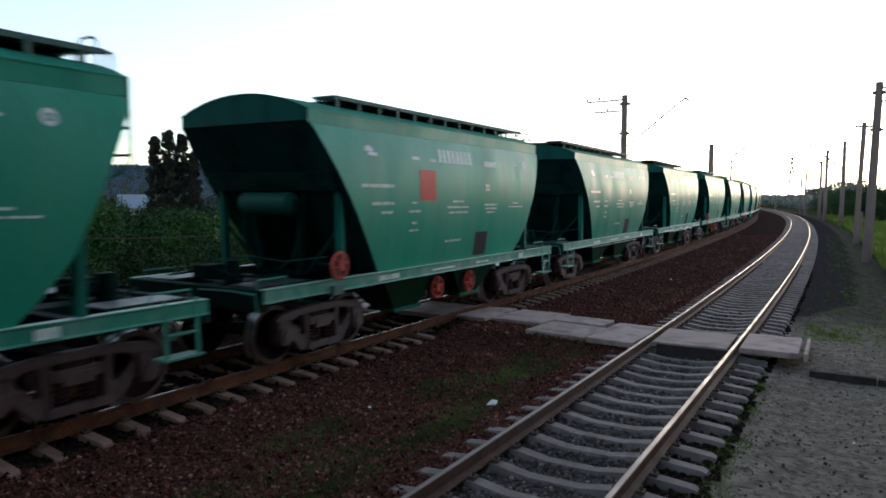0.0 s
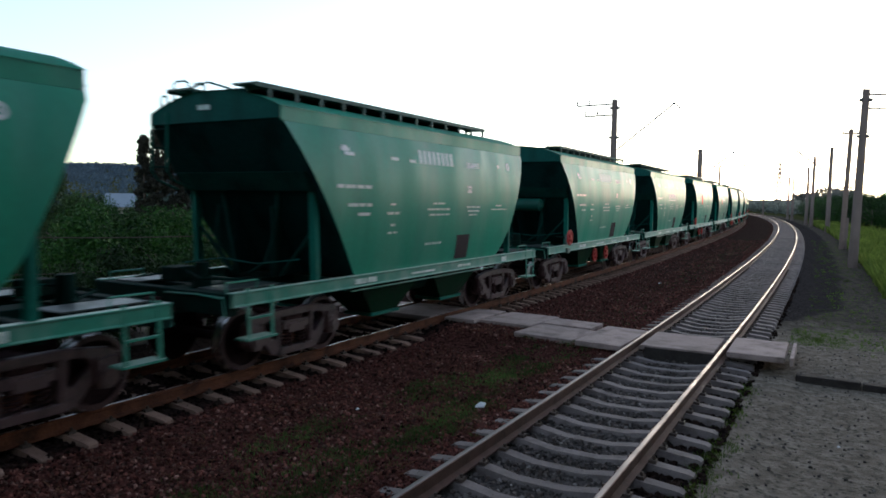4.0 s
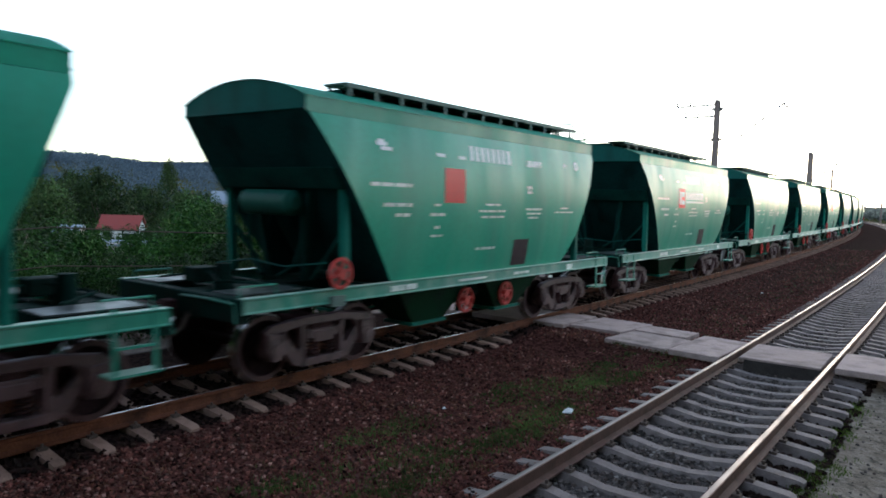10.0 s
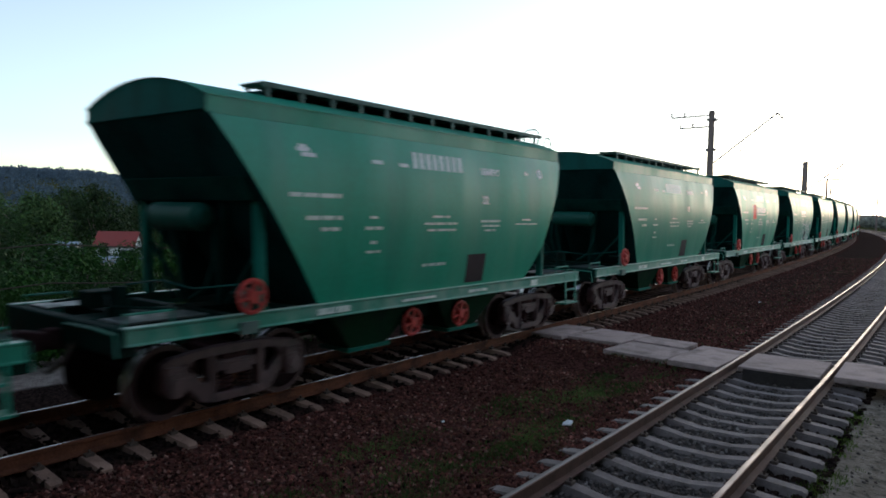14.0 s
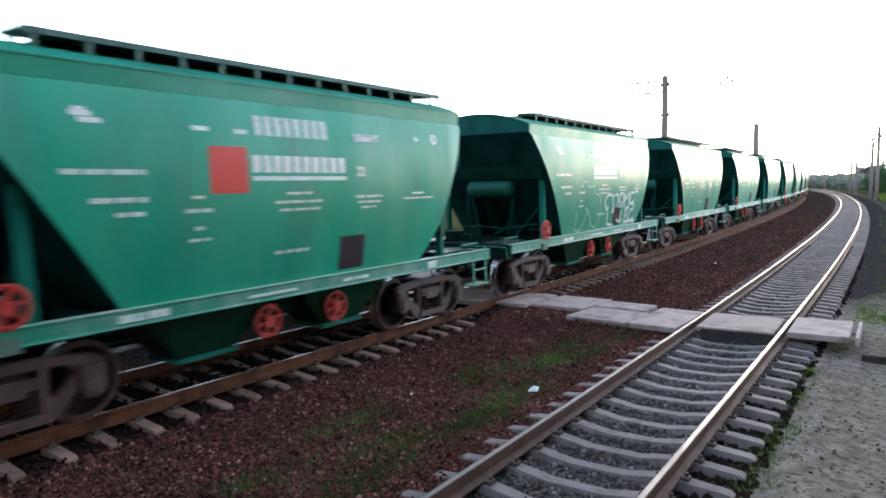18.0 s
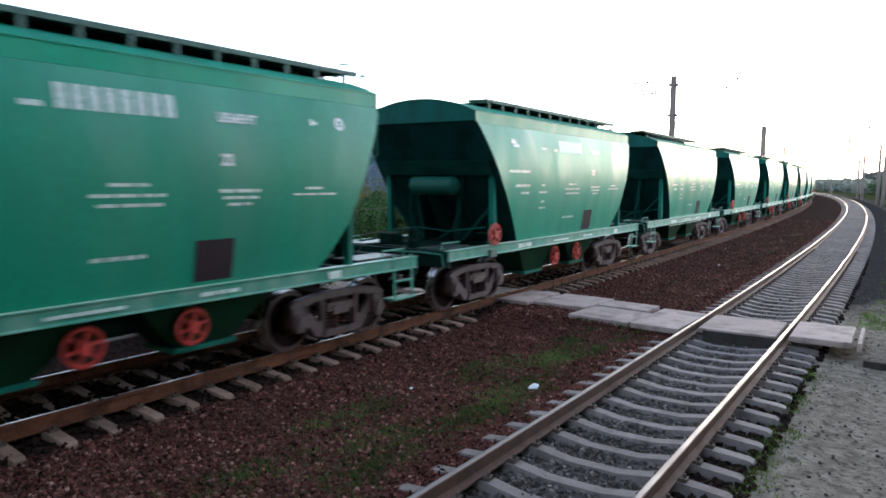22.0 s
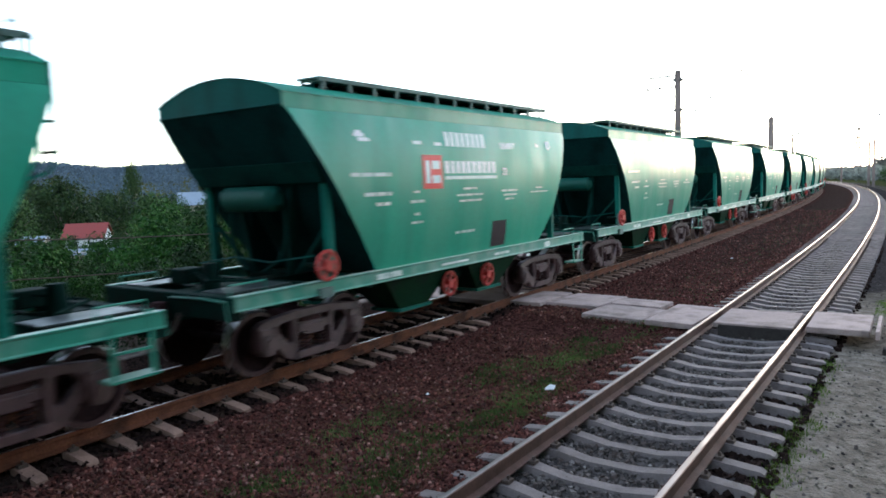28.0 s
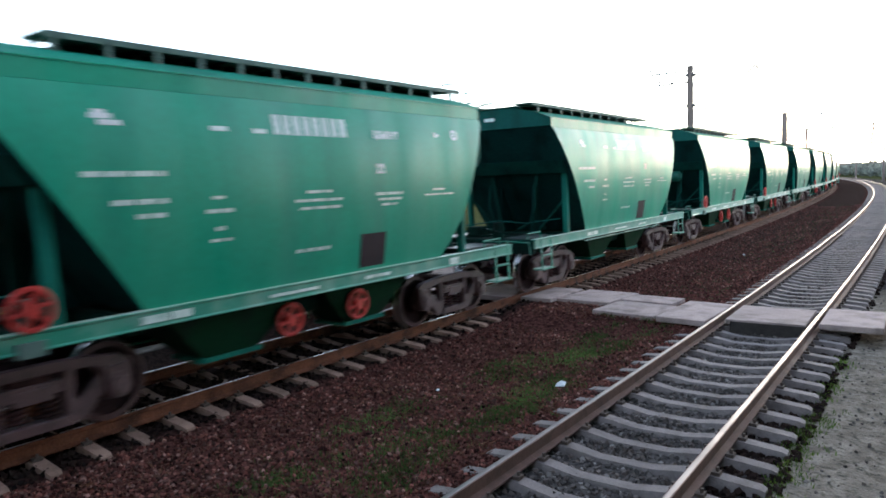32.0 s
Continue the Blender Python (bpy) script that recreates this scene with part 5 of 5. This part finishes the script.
def tower_block(az, dist, top, width):
    """A far block of flats on the hill behind the woods."""
    x, y = at_bearing(az, dist)
    w = thing("tower_block", "hazy pale far block of flats above the woods", "building", "tower blocks", at=pose(x, y, 0, 0, 0, az + 14))
    part("wall", Shape().box(-width / 2, width / 2, -7, 7, -20, top), WALL_WHITE, w)
    part("roof", Shape().box(-width / 2 - 0.5, width / 2 + 0.5, -7.5, 7.5, top, top + 1.2), WALL_TAN, w)
    part("lift_house", Shape().box(-width / 6, width / 6, -3, 3, top + 1.2, top + 5), WALL_TAN, w)
    for i in range(6):
        part("balcony_stack", Shape().box(-width / 2 + width * (i + 0.3) / 6, -width / 2 + width * (i + 0.7) / 6, -8.2, -7, 40, top - 3), WALL_TAN, w)



# low signal cables beyond the far track, on short posts
for nm, z in (("cable", 1.95), ("cable", 1.2)):
    w = thing("signal_cable", "thin dark cable strung low beyond the far track", "cable", "signal cables")
    pts = []
    for i in range(57):
        x, y, a = along(-8 + i * 1.0, 0, FAR_OFF - 5.2)
        pts.append((x, y, z - 0.25 + 0.25 * ((i % 14) / 7 - 1) ** 2))
    part("strand", Shape().path(pts, 0.014, 5), CLIP, w)


# ---- plants ----
def leaves_mesh(name, mat, clumps, per, size, spread_r, seed):
    """Many small bent leaves about the clump centres."""
    rnd = random.Random(seed)
    v, f = [], []
    for c, r in clumps:
        for _ in range(per):
            p = Vector((rnd.gauss(0, 1), rnd.gauss(0, 1), rnd.gauss(0, 0.85)))
            out = p.normalized()
            p = Vector(c) + out * (r * spread_r * rnd.random() ** 0.3)
            face = out + Vector((rnd.gauss(0, 0.42), rnd.gauss(0, 0.42), 0.25 + rnd.gauss(0, 0.42)))       # leaves turn outward from their clump
            t = face.to_track_quat("Z", "Y").to_matrix() @ Euler((0, 0, rnd.uniform(0, 6.28))).to_matrix()
            a, b = size * rnd.uniform(0.6, 1.3), size * rnd.uniform(0.35, 0.7)
            k = len(v)
            for q in ((-a, 0, 0), (0, -b, 0.15 * a), (a, 0, -0.1 * a), (0, b, 0.15 * a)):
                v.append(tuple(p + t @ Vector(q)))
            f.append((k, k + 1, k + 2)); f.append((k, k + 2, k + 3))
    me = bpy.data.meshes.new(name)
    me.from_pydata(v, [], f)
    me.materials.append(mat)
    return me


def limbs(h, r, seed, base=0.05):
    rnd = random.Random(seed)
    s = Shape()
    s.rod((0, 0, -0.4), (0.05 * r, 0, h * 0.55), base * 1.3, 8, base * 0.6)
    for i in range(7):
        a = i * 2.4 + rnd.random()
        z = h * rnd.uniform(0.15, 0.5)
        s.rod((0, 0, z), (r * 0.7 * math.cos(a), r * 0.7 * math.sin(a), z + h * rnd.uniform(0.2, 0.4)), base * 0.55, 6, base * 0.2)
    return s


def crown_clumps(r, h, n, seed, low=0.15):
    rnd = random.Random(seed)
    out = []
    for _ in range(n):
        a, t = rnd.uniform(0, 6.28), rnd.random()
        z = h * (low + (1 - low) * t * rnd.uniform(0.85, 1.0))
        q = r * math.sqrt(max(0.08, 1 - (2 * t - 0.85) ** 2)) * rnd.uniform(0.35, 1.0)
        out.append(((q * math.cos(a), q * math.sin(a), z), r * rnd.uniform(0.26, 0.46)))
    return out


def plant(name, label, category, group, r, h, n, per, size, mat, seed, trunk=0.06):
    w = thing(name, label, category, group)
    part("trunk", limbs(h, r, seed, trunk), BARK, w)
    part("crown", leaves_mesh("crown", mat, crown_clumps(r, h, n, seed), per, size, 1.0, seed), mat, w)
    return w


def set_at(w, az, dist, scale=1.0, turn=0.0, z=None):
    x, y = at_bearing(az, dist)
    w.matrix_basis = pose(x, y, ground_z(x, y) if z is None else z, 0, 0, turn) @ Matrix.Scale(scale, 4)
    w.scale = (scale,) * 3


bushes = [plant("bush", "dense dark green shrub on the embankment", "bush", "embankment bushes", 1.7, 3.2, 24, 150, 0.075, LEAF, 11),
          plant("bush", "dense fresh green leafy shrub", "bush", "embankment bushes", 1.9, 2.9, 22, 165, 0.075, LEAF_FRESH, 12),
          plant("bush", "dull olive shrub on the embankment", "bush", "embankment bushes", 1.6, 3.4, 24, 150, 0.075, LEAF_OLIVE, 13),
          plant("bush", "dark leafy shrub below the line", "bush", "embankment bushes", 2.0, 3.3, 26, 150, 0.078, LEAF_DARK, 14)]
rnd = random.Random(5)
spots = []
for i in range(120):
    az = 36 + 36 * ((i * 0.618) % 1)
    dist = 15.5 + 42 * ((i * 0.377) % 1) ** 1.2
    x, y = at_bearing(az, dist)
    if x > -13.2:
        continue
    g = ground_z(x, y)
    low = 0.024 if 58.5 < az < 68 else 0.0                # a dip in the scrub before the houses
    top = 2.7 - (0.03 + low + 0.075 * rnd.random()) * dist - (0.6 if dist < 24 else 0)
    spots.append((x, y, g, max(0.45, min(2.4, (top - g) / 3.2))))
for i, (x, y, g, k) in enumerate(spots):
    src = bushes[(3, 0, 1, 0)[i % 4] if math.hypot(x, y) < 26 else (0, 1, 0, 3, 0, 1, 3, 1, 2)[i % 9]]
    m = pose(x, y, g, 0, 0, rnd.uniform(0, 360))
    if i < 4:
        w = bushes[i]
        w.matrix_basis = m
    else:
        w = copy_thing(src, m)
    w.scale = (k * rnd.uniform(0.9, 1.2),) * 2 + (k,)
# garden shrubs farther down, up to the houses
for i in range(64):
    az = 37 + 34 * ((i * 0.618) % 1)
    x, y = at_bearing(az, 56 + 46 * ((i * 0.377) % 1))
    g = ground_z(x, y)
    k = max(0.5, (2.7 - (0.02 + (0.032 if 59 < az < 67.5 else 0) + 0.04 * rnd.random()) * math.hypot(x, y) - g) / 3.2)
    w = copy_thing(bushes[(1, 0, 3, 0, 3, 1, 2, 0)[i % 8]], pose(x, y, g, 0, 0, rnd.uniform(0, 360)))
    w.scale = (k * 1.1, k * 1.1, k)
    tagged(w, "", "", "garden shrubs")
# shrubs close before the houses
for az, dist, tan in ((61.4, 76, -0.062), (62.2, 74, -0.060), (63.0, 77, -0.058), (63.8, 75, -0.050), (65.2, 70, -0.052), (66.6, 72, -0.046), (60.6, 78, -0.045), (54.2, 92, -0.012), (55.3, 90, -0.014), (56.4, 88, -0.011), (57.4, 92, -0.02), (53.2, 90, -0.03), (50.2, 84, -0.035), (48.6, 80, -0.03)):
    x, y = at_bearing(az, dist)
    g = ground_z(x, y)
    k = (2.7 + tan * dist - g) / 3.2
    w = copy_thing(bushes[int(dist) % 4], pose(x, y, g, 0, 0, az * 40))
    w.scale = (k * 0.8, k * 0.8, k)
    tagged(w, "", "", "garden shrubs")
# right of the line: scrub between the poles and the fields
for i in range(80):
    s = 30 + 150 * ((i * 0.618) % 1)
    d = 6.2 + 17 * ((i * 0.377) % 1) + s * 0.015
    x, y, a = along(s, 0, d)
    w = copy_thing(bushes[(2, 3, 0, 2, 3, 1)[i % 6]], pose(x, y, ground_z(x, y), 0, 0, rnd.uniform(0, 360)))
    k = (0.40 if d < 9 else 0.8 if s < 55 else 1.25) * rnd.uniform(0.8, 1.25)
    w.scale = (k * 1.3, k * 1.3, k)
    tagged(w, "", "", "scrub beside the line")

big = plant("tree", "broad dark deciduous tree among the gardens", "tree", "garden trees", 5.2, 9.4, 60, 90, 0.24, LEAF_OLIVE, 21, 0.22)
set_at(big, 64.2, 105, 1.05)
for az, dist, k, seed in ((61.2, 120, 0.85, 1), (68.0, 95, 0.9, 2), (58.2, 118, 0.8, 3), (51.5, 95, 0.62, 4), (48.5, 80, 0.6, 5), (46.0, 100, 0.75, 6), (56.9, 90, 0.55, 7), (66.0, 150, 1.1, 8), (71, 120, 1.0, 9), (59.4, 172, 1.7, 10), (54.0, 170, 0.9, 11)):
    w = copy_thing(big, Matrix())
    set_at(w, az, dist, k, seed * 50)
    if seed == 10:
        w.scale = (0.55, 0.55, 1.5)

# tall unseen trees behind and to the right of the viewpoint, and behind on the left
# added to hold off sky light and darken what the near wagons mirror
for i in range(36):
    if i < 28:
        x, y = 9.0 + 3.6 * (i % 2) + 0.7 * math.sin(i * 2.1), 12.5 - 1.9 * i
    else:
        x, y = -17.5 - 2 * (i % 2), -1.0 - 4 * (i - 28)
    w = copy_thing(big, pose(x, y, ground_z(x, y), 0, 0, i * 67))
    w.scale = (0.72, 0.72, (1.15 + 0.14 * (i * 7 % 4)) * (1.45 if y < 4 else 1.0))
    tagged(w, "unseen broad olive tree added beside the line", "", "trees beside the line")


# thick unseen shrubs under those trees, added to block the low sky
for i in range(16):
    x, y = 7.0 + 0.8 * (i % 2), 8.5 - 2.3 * i
    w = copy_thing(bushes[(3, 0)[i % 2]], pose(x, y, ground_z(x, y), 0, 0, i * 83))
    w.scale = (1.0, 1.0, 1.5 + 0.15 * (i % 3))
    tagged(w, "", "", "scrub beside the line")


def poplar(seed):
    r = random.Random(seed)
    w = thing("poplar_tree", "tall narrow dark poplar", "tree", "row of poplars")
    part("trunk", Shape().rod((0, 0, -0.5), (0, 0, 14), 0.28, 8, 0.05), BARK, w)
    cl = []
    for i in range(250):
        t = r.random() ** 0.85
        q = 0.95 * math.sin(min(1, 0.22 + 0.80 * t) * math.pi * 0.92) ** 0.6 * r.random() ** 0.5
        a = r.uniform(0, 6.28)
        cl.append(((q * math.cos(a), q * math.sin(a), 1.2 + 14.3 * t), 0.40 - 0.10 * t))
    part("crown", leaves_mesh("crown", LEAF_POPLAR, cl, 50, 0.14, 1.0, seed), LEAF_POPLAR, w)
    return w


pop = poplar(31)
set_at(pop, 52.65, 75, 0.95, 0, -5.6)
for az, k, t in ((53.6, 0.91, 80), (51.65, 0.93, 160), (50.85, 0.82, 250)):
    set_at(copy_thing(pop, Matrix()), az, 75.5, k, t, -5.6)


def foliage(name, trees, per, leaf, mat, label):
    """Tree crowns as domes of small leaf clumps; trees: (x, y, ground, height, width)."""
    g = np.random.default_rng(len(name) * 7 + per)
    t = np.repeat(np.array(trees), per, axis=0)
    n = len(t)
    d = g.normal(size=(n, 3)); d /= np.linalg.norm(d, axis=1)[:, None]
    d *= (g.random(n) ** 0.33)[:, None]
    lump = 1 + 0.22 * np.sin(d[:, :1] * 7 + t[:, :1]) * np.sin(d[:, 1:2] * 6 + t[:, 1:2])
    c = t[:, :3] + np.stack([d[:, 0] * t[:, 4], d[:, 1] * t[:, 4], t[:, 3] * (0.56 + 0.44 * d[:, 2])], 1) * np.concatenate([lump, lump, np.ones_like(lump)], 1)
    size = leaf * np.hypot(t[:, 0], t[:, 1]) * g.uniform(0.6, 1.3, n)
    u = g.normal(size=(n, 3)); u /= np.linalg.norm(u, axis=1)[:, None]
    v = np.cross(u, g.normal(size=(n, 3))); v /= np.linalg.norm(v, axis=1)[:, None]
    p = np.stack([c - u * size[:, None], c - v * (size * 0.7)[:, None], c + u * size[:, None], c + v * (size * 0.7)[:, None]], 1).reshape(-1, 3)
    me = bpy.data.meshes.new(name)
    me.from_pydata(p.tolist(), [], np.arange(4 * n).reshape(n, 4).tolist())
    me.materials.append(mat)
    tagged(new(name, me), label, "woods", kind="stuff")


def woods(name, az0, az1, near, far, count, h0, h1, mat, label, per=30, leaf=0.0015):
    """Far tree cover on the hills and along the horizon."""
    r = random.Random(name)
    trees = []
    for i in range(count):
        x, y = at_bearing(r.uniform(az0, az1), near + (far - near) * r.random() ** 0.8)
        h = r.uniform(h0, h1)
        trees.append((x, y, ground_z(x, y), h, h * r.uniform(0.42, 0.75)))
    foliage(name, trees, per, leaf, mat, label)


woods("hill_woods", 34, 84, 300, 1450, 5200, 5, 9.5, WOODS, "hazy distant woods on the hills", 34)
woods("valley_woods", 43, 84, 128, 270, 190, 4.5, 8.5, WOODS_MID, "dark green woods beyond the gardens", 330, 0.0022)
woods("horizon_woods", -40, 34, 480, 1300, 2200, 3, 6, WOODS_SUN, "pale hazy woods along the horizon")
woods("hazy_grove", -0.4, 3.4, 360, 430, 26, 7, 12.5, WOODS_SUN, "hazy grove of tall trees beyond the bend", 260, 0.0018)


def verge_woods():
    """Tree clumps to the right of the line, where it bends out of sight."""
    r = random.Random(91)
    trees = []
    for i in range(620):
        x, y, a = along(185 + 260 * r.random(), 0, 9 + 85 * r.random() ** 1.3)
        h = r.uniform(1.6, 4.6)
        trees.append((x, y, ground_z(x, y), h, h * r.uniform(0.5, 0.8)))
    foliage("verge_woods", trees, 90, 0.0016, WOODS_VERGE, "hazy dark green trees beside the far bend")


verge_woods()
# trees that stand above the scrub to the right of the bend
for az, dist, k, src in ((1.7, 165, 1.5, 2), (1.1, 170, 1.35, 0), (-0.5, 125, 1.1, 2), (-1.4, 116, 1.3, 2), (-2.4, 105, 1.0, 2), (-3.6, 98, 1.25, 0), (-5.0, 92, 1.05, 3), (-6.6, 86, 1.15, 2)):
    x, y = at_bearing(az, dist)
    w = copy_thing(bushes[src], pose(x, y, ground_z(x, y), 0, 0, dist * 3))
    w.scale = (k, k, k)
    tagged(w, "tall dark shrub beside the far bend", "", "scrub beside the line")


def blades(name, count, place, height, mat, label, tuft=9, lean=0.6):
    """Grass and weeds in tufts."""
    r = random.Random(name)
    v, f = [], []
    for _ in range(count):
        s, d, hk = place(r)
        x, y, a = along(s, 0, d)
        g = ground_z(x, y)
        for _ in range(tuft):
            bx, by = x + r.gauss(0, 0.05), y + r.gauss(0, 0.05)
            h = height * hk * r.uniform(0.5, 1.2)
            t, wd, ln = r.uniform(0, 6.28), h * 0.06 + 0.003, h * r.uniform(0.1, lean)
            ux, uy = math.cos(t), math.sin(t)
            k = len(v)
            v += [(bx - uy * wd, by + ux * wd, g - 0.01), (bx + uy * wd, by - ux * wd, g - 0.01), (bx + ux * ln * 0.4, by + uy * ln * 0.4, g + h * 0.65), (bx + ux * ln, by + uy * ln, g + h)]
            f += [(k, k + 1, k + 2), (k, k + 2, k + 3)]
    me = bpy.data.meshes.new(name)
    me.from_pydata(v, [], f)
    me.materials.append(mat)
    tagged(new(name, me), label, "grass", kind="stuff")


def patch(r, centres, sd):
    c = r.choice(centres)
    return r.gauss(c[0], sd), r.gauss(c[1], sd * 0.45), 1.0


blades("weeds_between_tracks", 1250, lambda r: patch(r, ((5.2, -1.9), (6.0, -2.5), (6.9, -2.0), (7.8, -1.8), (8.9, -2.1), (10.6, -2.5), (11.4, -2.1), (4.6, -3.0), (12.4, -2.7), (6.8, -3.4), (9.6, -3.1), (13.0, -1.8)), 0.46), 0.055, LEAF_WEED, "low dusty green weeds in patches in the ballast", 11)
blades("dry_litter", 5200, lambda r: (3.2 + 13 * r.random() ** 1.4, r.uniform(-4.6, -1.3), r.uniform(0.4, 1.5)), 0.030, DRY, "dry brown stalks and leaf litter in the ballast", 3, 3.0)
blades("tufts_in_ballast", 520, lambda r: (3.5 + 11 * r.random(), -3.0 + 1.5 * r.random() ** 0.7 + r.gauss(0, 0.25), r.uniform(0.5, 1.2)), 0.032, LEAF_TUFT, "small dark weed tufts scattered in the ballast", 7)
blades("weeds_beside_track", 330, lambda r: (r.choice((5.2, 6.3, 7.2, 7.9, 8.6, 9.1, 10.6, 12.0)) + r.gauss(0, 0.3), 1.27 + abs(r.gauss(0, 0.13)), 1.0), 0.05, GRASS, "green weeds along the sleeper ends")
blades("weeds_by_crossing", 190, lambda r: (r.gauss(17.9, 0.6), 1.75 + abs(r.gauss(0, 0.9)), r.uniform(0.5, 1.2)), 0.055, GRASS, "low weeds beyond the crossing")
blades("weeds_up_the_line", 2000, lambda r: (15.8 + 50 * r.random() ** 1.3, -2.7 + r.gauss(0, 0.7), r.uniform(0.4, 1.1)), 0.038, LEAF_OLIVE, "thin olive weeds in the ballast up the line", 6)
blades("tall_weeds", 9000, lambda r: (27 + 95 * r.random() ** 1.3, 4.1 + abs(r.gauss(0, 1.9)), r.uniform(0.6, 1.4)), 0.55, LEAF_YELLOW, "tall yellow-green weeds along the right bank", 7)
blades("far_side_grass", 1800, lambda r: (r.uniform(1, 60), FAR_OFF - 6.7 - abs(r.gauss(0, 1.2)), 1.0), 0.30, LEAF_DARK, "rough grass on the embankment shoulder", 7)

blades("verge_weeds", 1500, lambda r: (17 + 50 * r.random() ** 1.5, 1.9 + 3.0 * r.random(), r.uniform(0.4, 1.2)), 0.07, GRASS, "sparse weeds on the dark dirt verge", 6)

# ---- houses in the gardens below ----
def house(name, label, az, dist, turn, length, depth, ridge, eave, base, wall, roof_mat):
    x, y = at_bearing(az, dist)
    w = thing(name, label, "house", "garden houses", at=pose(x, y, 0, 0, 0, turn))
    l, d = length / 2, depth / 2
    part("wall", Shape().box(-l, l, -d, d, base, eave), wall, w)
    for sx in (-1, 1):
        part("gable", Shape().prism([(-d, eave), (d, eave), (0, ridge - 0.08)], sx * l - 0.1 * sx, sx * l), wall, w)
    for sy in (-1, 1):
        s = Shape().add([(-l - 0.25, sy * (d + 0.3), eave - 0.15), (l + 0.25, sy * (d + 0.3), eave - 0.15), (l + 0.25, 0, ridge), (-l - 0.25, 0, ridge),
                         (-l - 0.25, sy * (d + 0.3), eave - 0.27), (l + 0.25, sy * (d + 0.3), eave - 0.27), (l + 0.25, 0, ridge - 0.12), (-l - 0.25, 0, ridge - 0.12)],
                        [(0, 1, 2, 3), (4, 7, 6, 5), (0, 4, 5, 1), (1, 5, 6, 2), (2, 6, 7, 3), (3, 7, 4, 0)])
        part("roof", s, roof_mat, w)
    for q in (-0.5, 0.5):
        win = part("window", Shape().box(q * l - 0.45, q * l + 0.45, -d - 0.06, -d, eave - 1.7, eave - 0.5), WALL_WHITE, w)
        part("pane", Shape().box(q * l - 0.38, q * l + 0.38, -d - 0.075, -d - 0.06, eave - 1.62, eave - 0.58), GLASS, win)
    return w


for az, top, width in ((49.4, 112, 18), (47.47, 106, 15), (45.9, 96, 22)):
    tower_block(az, 2600, top, width)
house("house", "small house with a red tiled roof and white gable", 62.6, 85, 46, 3.9, 3.4, -0.05, -1.45, -6.5, WALL_WHITE, ROOF_RED)
house("house", "pale house with a blue-grey sheet roof", 55.0, 115, 52, 4.6, 4.4, 3.0, 1.2, -6.5, WALL_TAN, ROOF_BLUE)
house("shed", "low garden shed with a pale flat roof", 62.3, 70, 50, 4.6, 2.2, -1.85, -2.1, -6.5, WALL_TAN, ROOF_BLUE)
house("shed", "small white outbuilding with a blue roof", 66.0, 76, 40, 1.9, 2.0, -0.75, -1.25, -6.5, WALL_TAN, ROOF_BLUE)

# ---- litter ----
for s, d, k, turn in ((8.72, -1.76, 1.0, 20), (16.6, 3.6, 0.9, 60), (20.5, 4.4, 1.1, 10), (8.0, -3.4, 0.35, 70), (27.0, -3.2, 0.6, 5), (9.9, 2.7, 0.25, 40)):
    x, y, a = along(s, 0, d)
    sh = Shape().add([(-0.07, -0.04, 0), (0.06, -0.05, 0.02), (0.075, 0.045, 0.045), (0.0, 0.03, 0.06), (-0.06, 0.05, 0.01), (-0.07, -0.04, -0.01), (0.06, -0.05, 0.0), (0.075, 0.045, 0.02), (-0.06, 0.05, -0.01)],
                     [(0, 1, 3), (1, 2, 3), (0, 3, 4), (5, 8, 7, 6), (0, 5, 6, 1), (1, 6, 7, 2), (2, 7, 8, 4, 3), (4, 8, 5, 0)])
    ob = new("paper_scrap", sh.mesh("paper_scrap", LITTER))
    ob.matrix_basis = pose(x, y, ground_z(x, y) + 0.03, 0, 0, turn) @ Matrix.Scale(k, 4)
    tagged(ob, "crumpled white scrap of litter on the ballast", "litter", "scraps of litter")


def motions():
    """The train rolls towards and past the eye, gathering a little speed; its wheels turn."""
    half = [i * 0.5 for i in range(65)]
    tenth = [i * 0.1 for i in range(321)]
    for n, w in wagons.items():
        walk(w, [(t, wagon_pose(n, t)) for t in half])
        for b in w.children:
            if b.name.startswith("bogie"):
                for q in b.children:
                    if q.name.startswith("wheelset"):
                        y = q.location.y
                        walk(q, [(t, pose(0, y, WHEEL_R, math.degrees(travelled(t) / WHEEL_R + n), 0, 0)) for t in tenth])


motions()
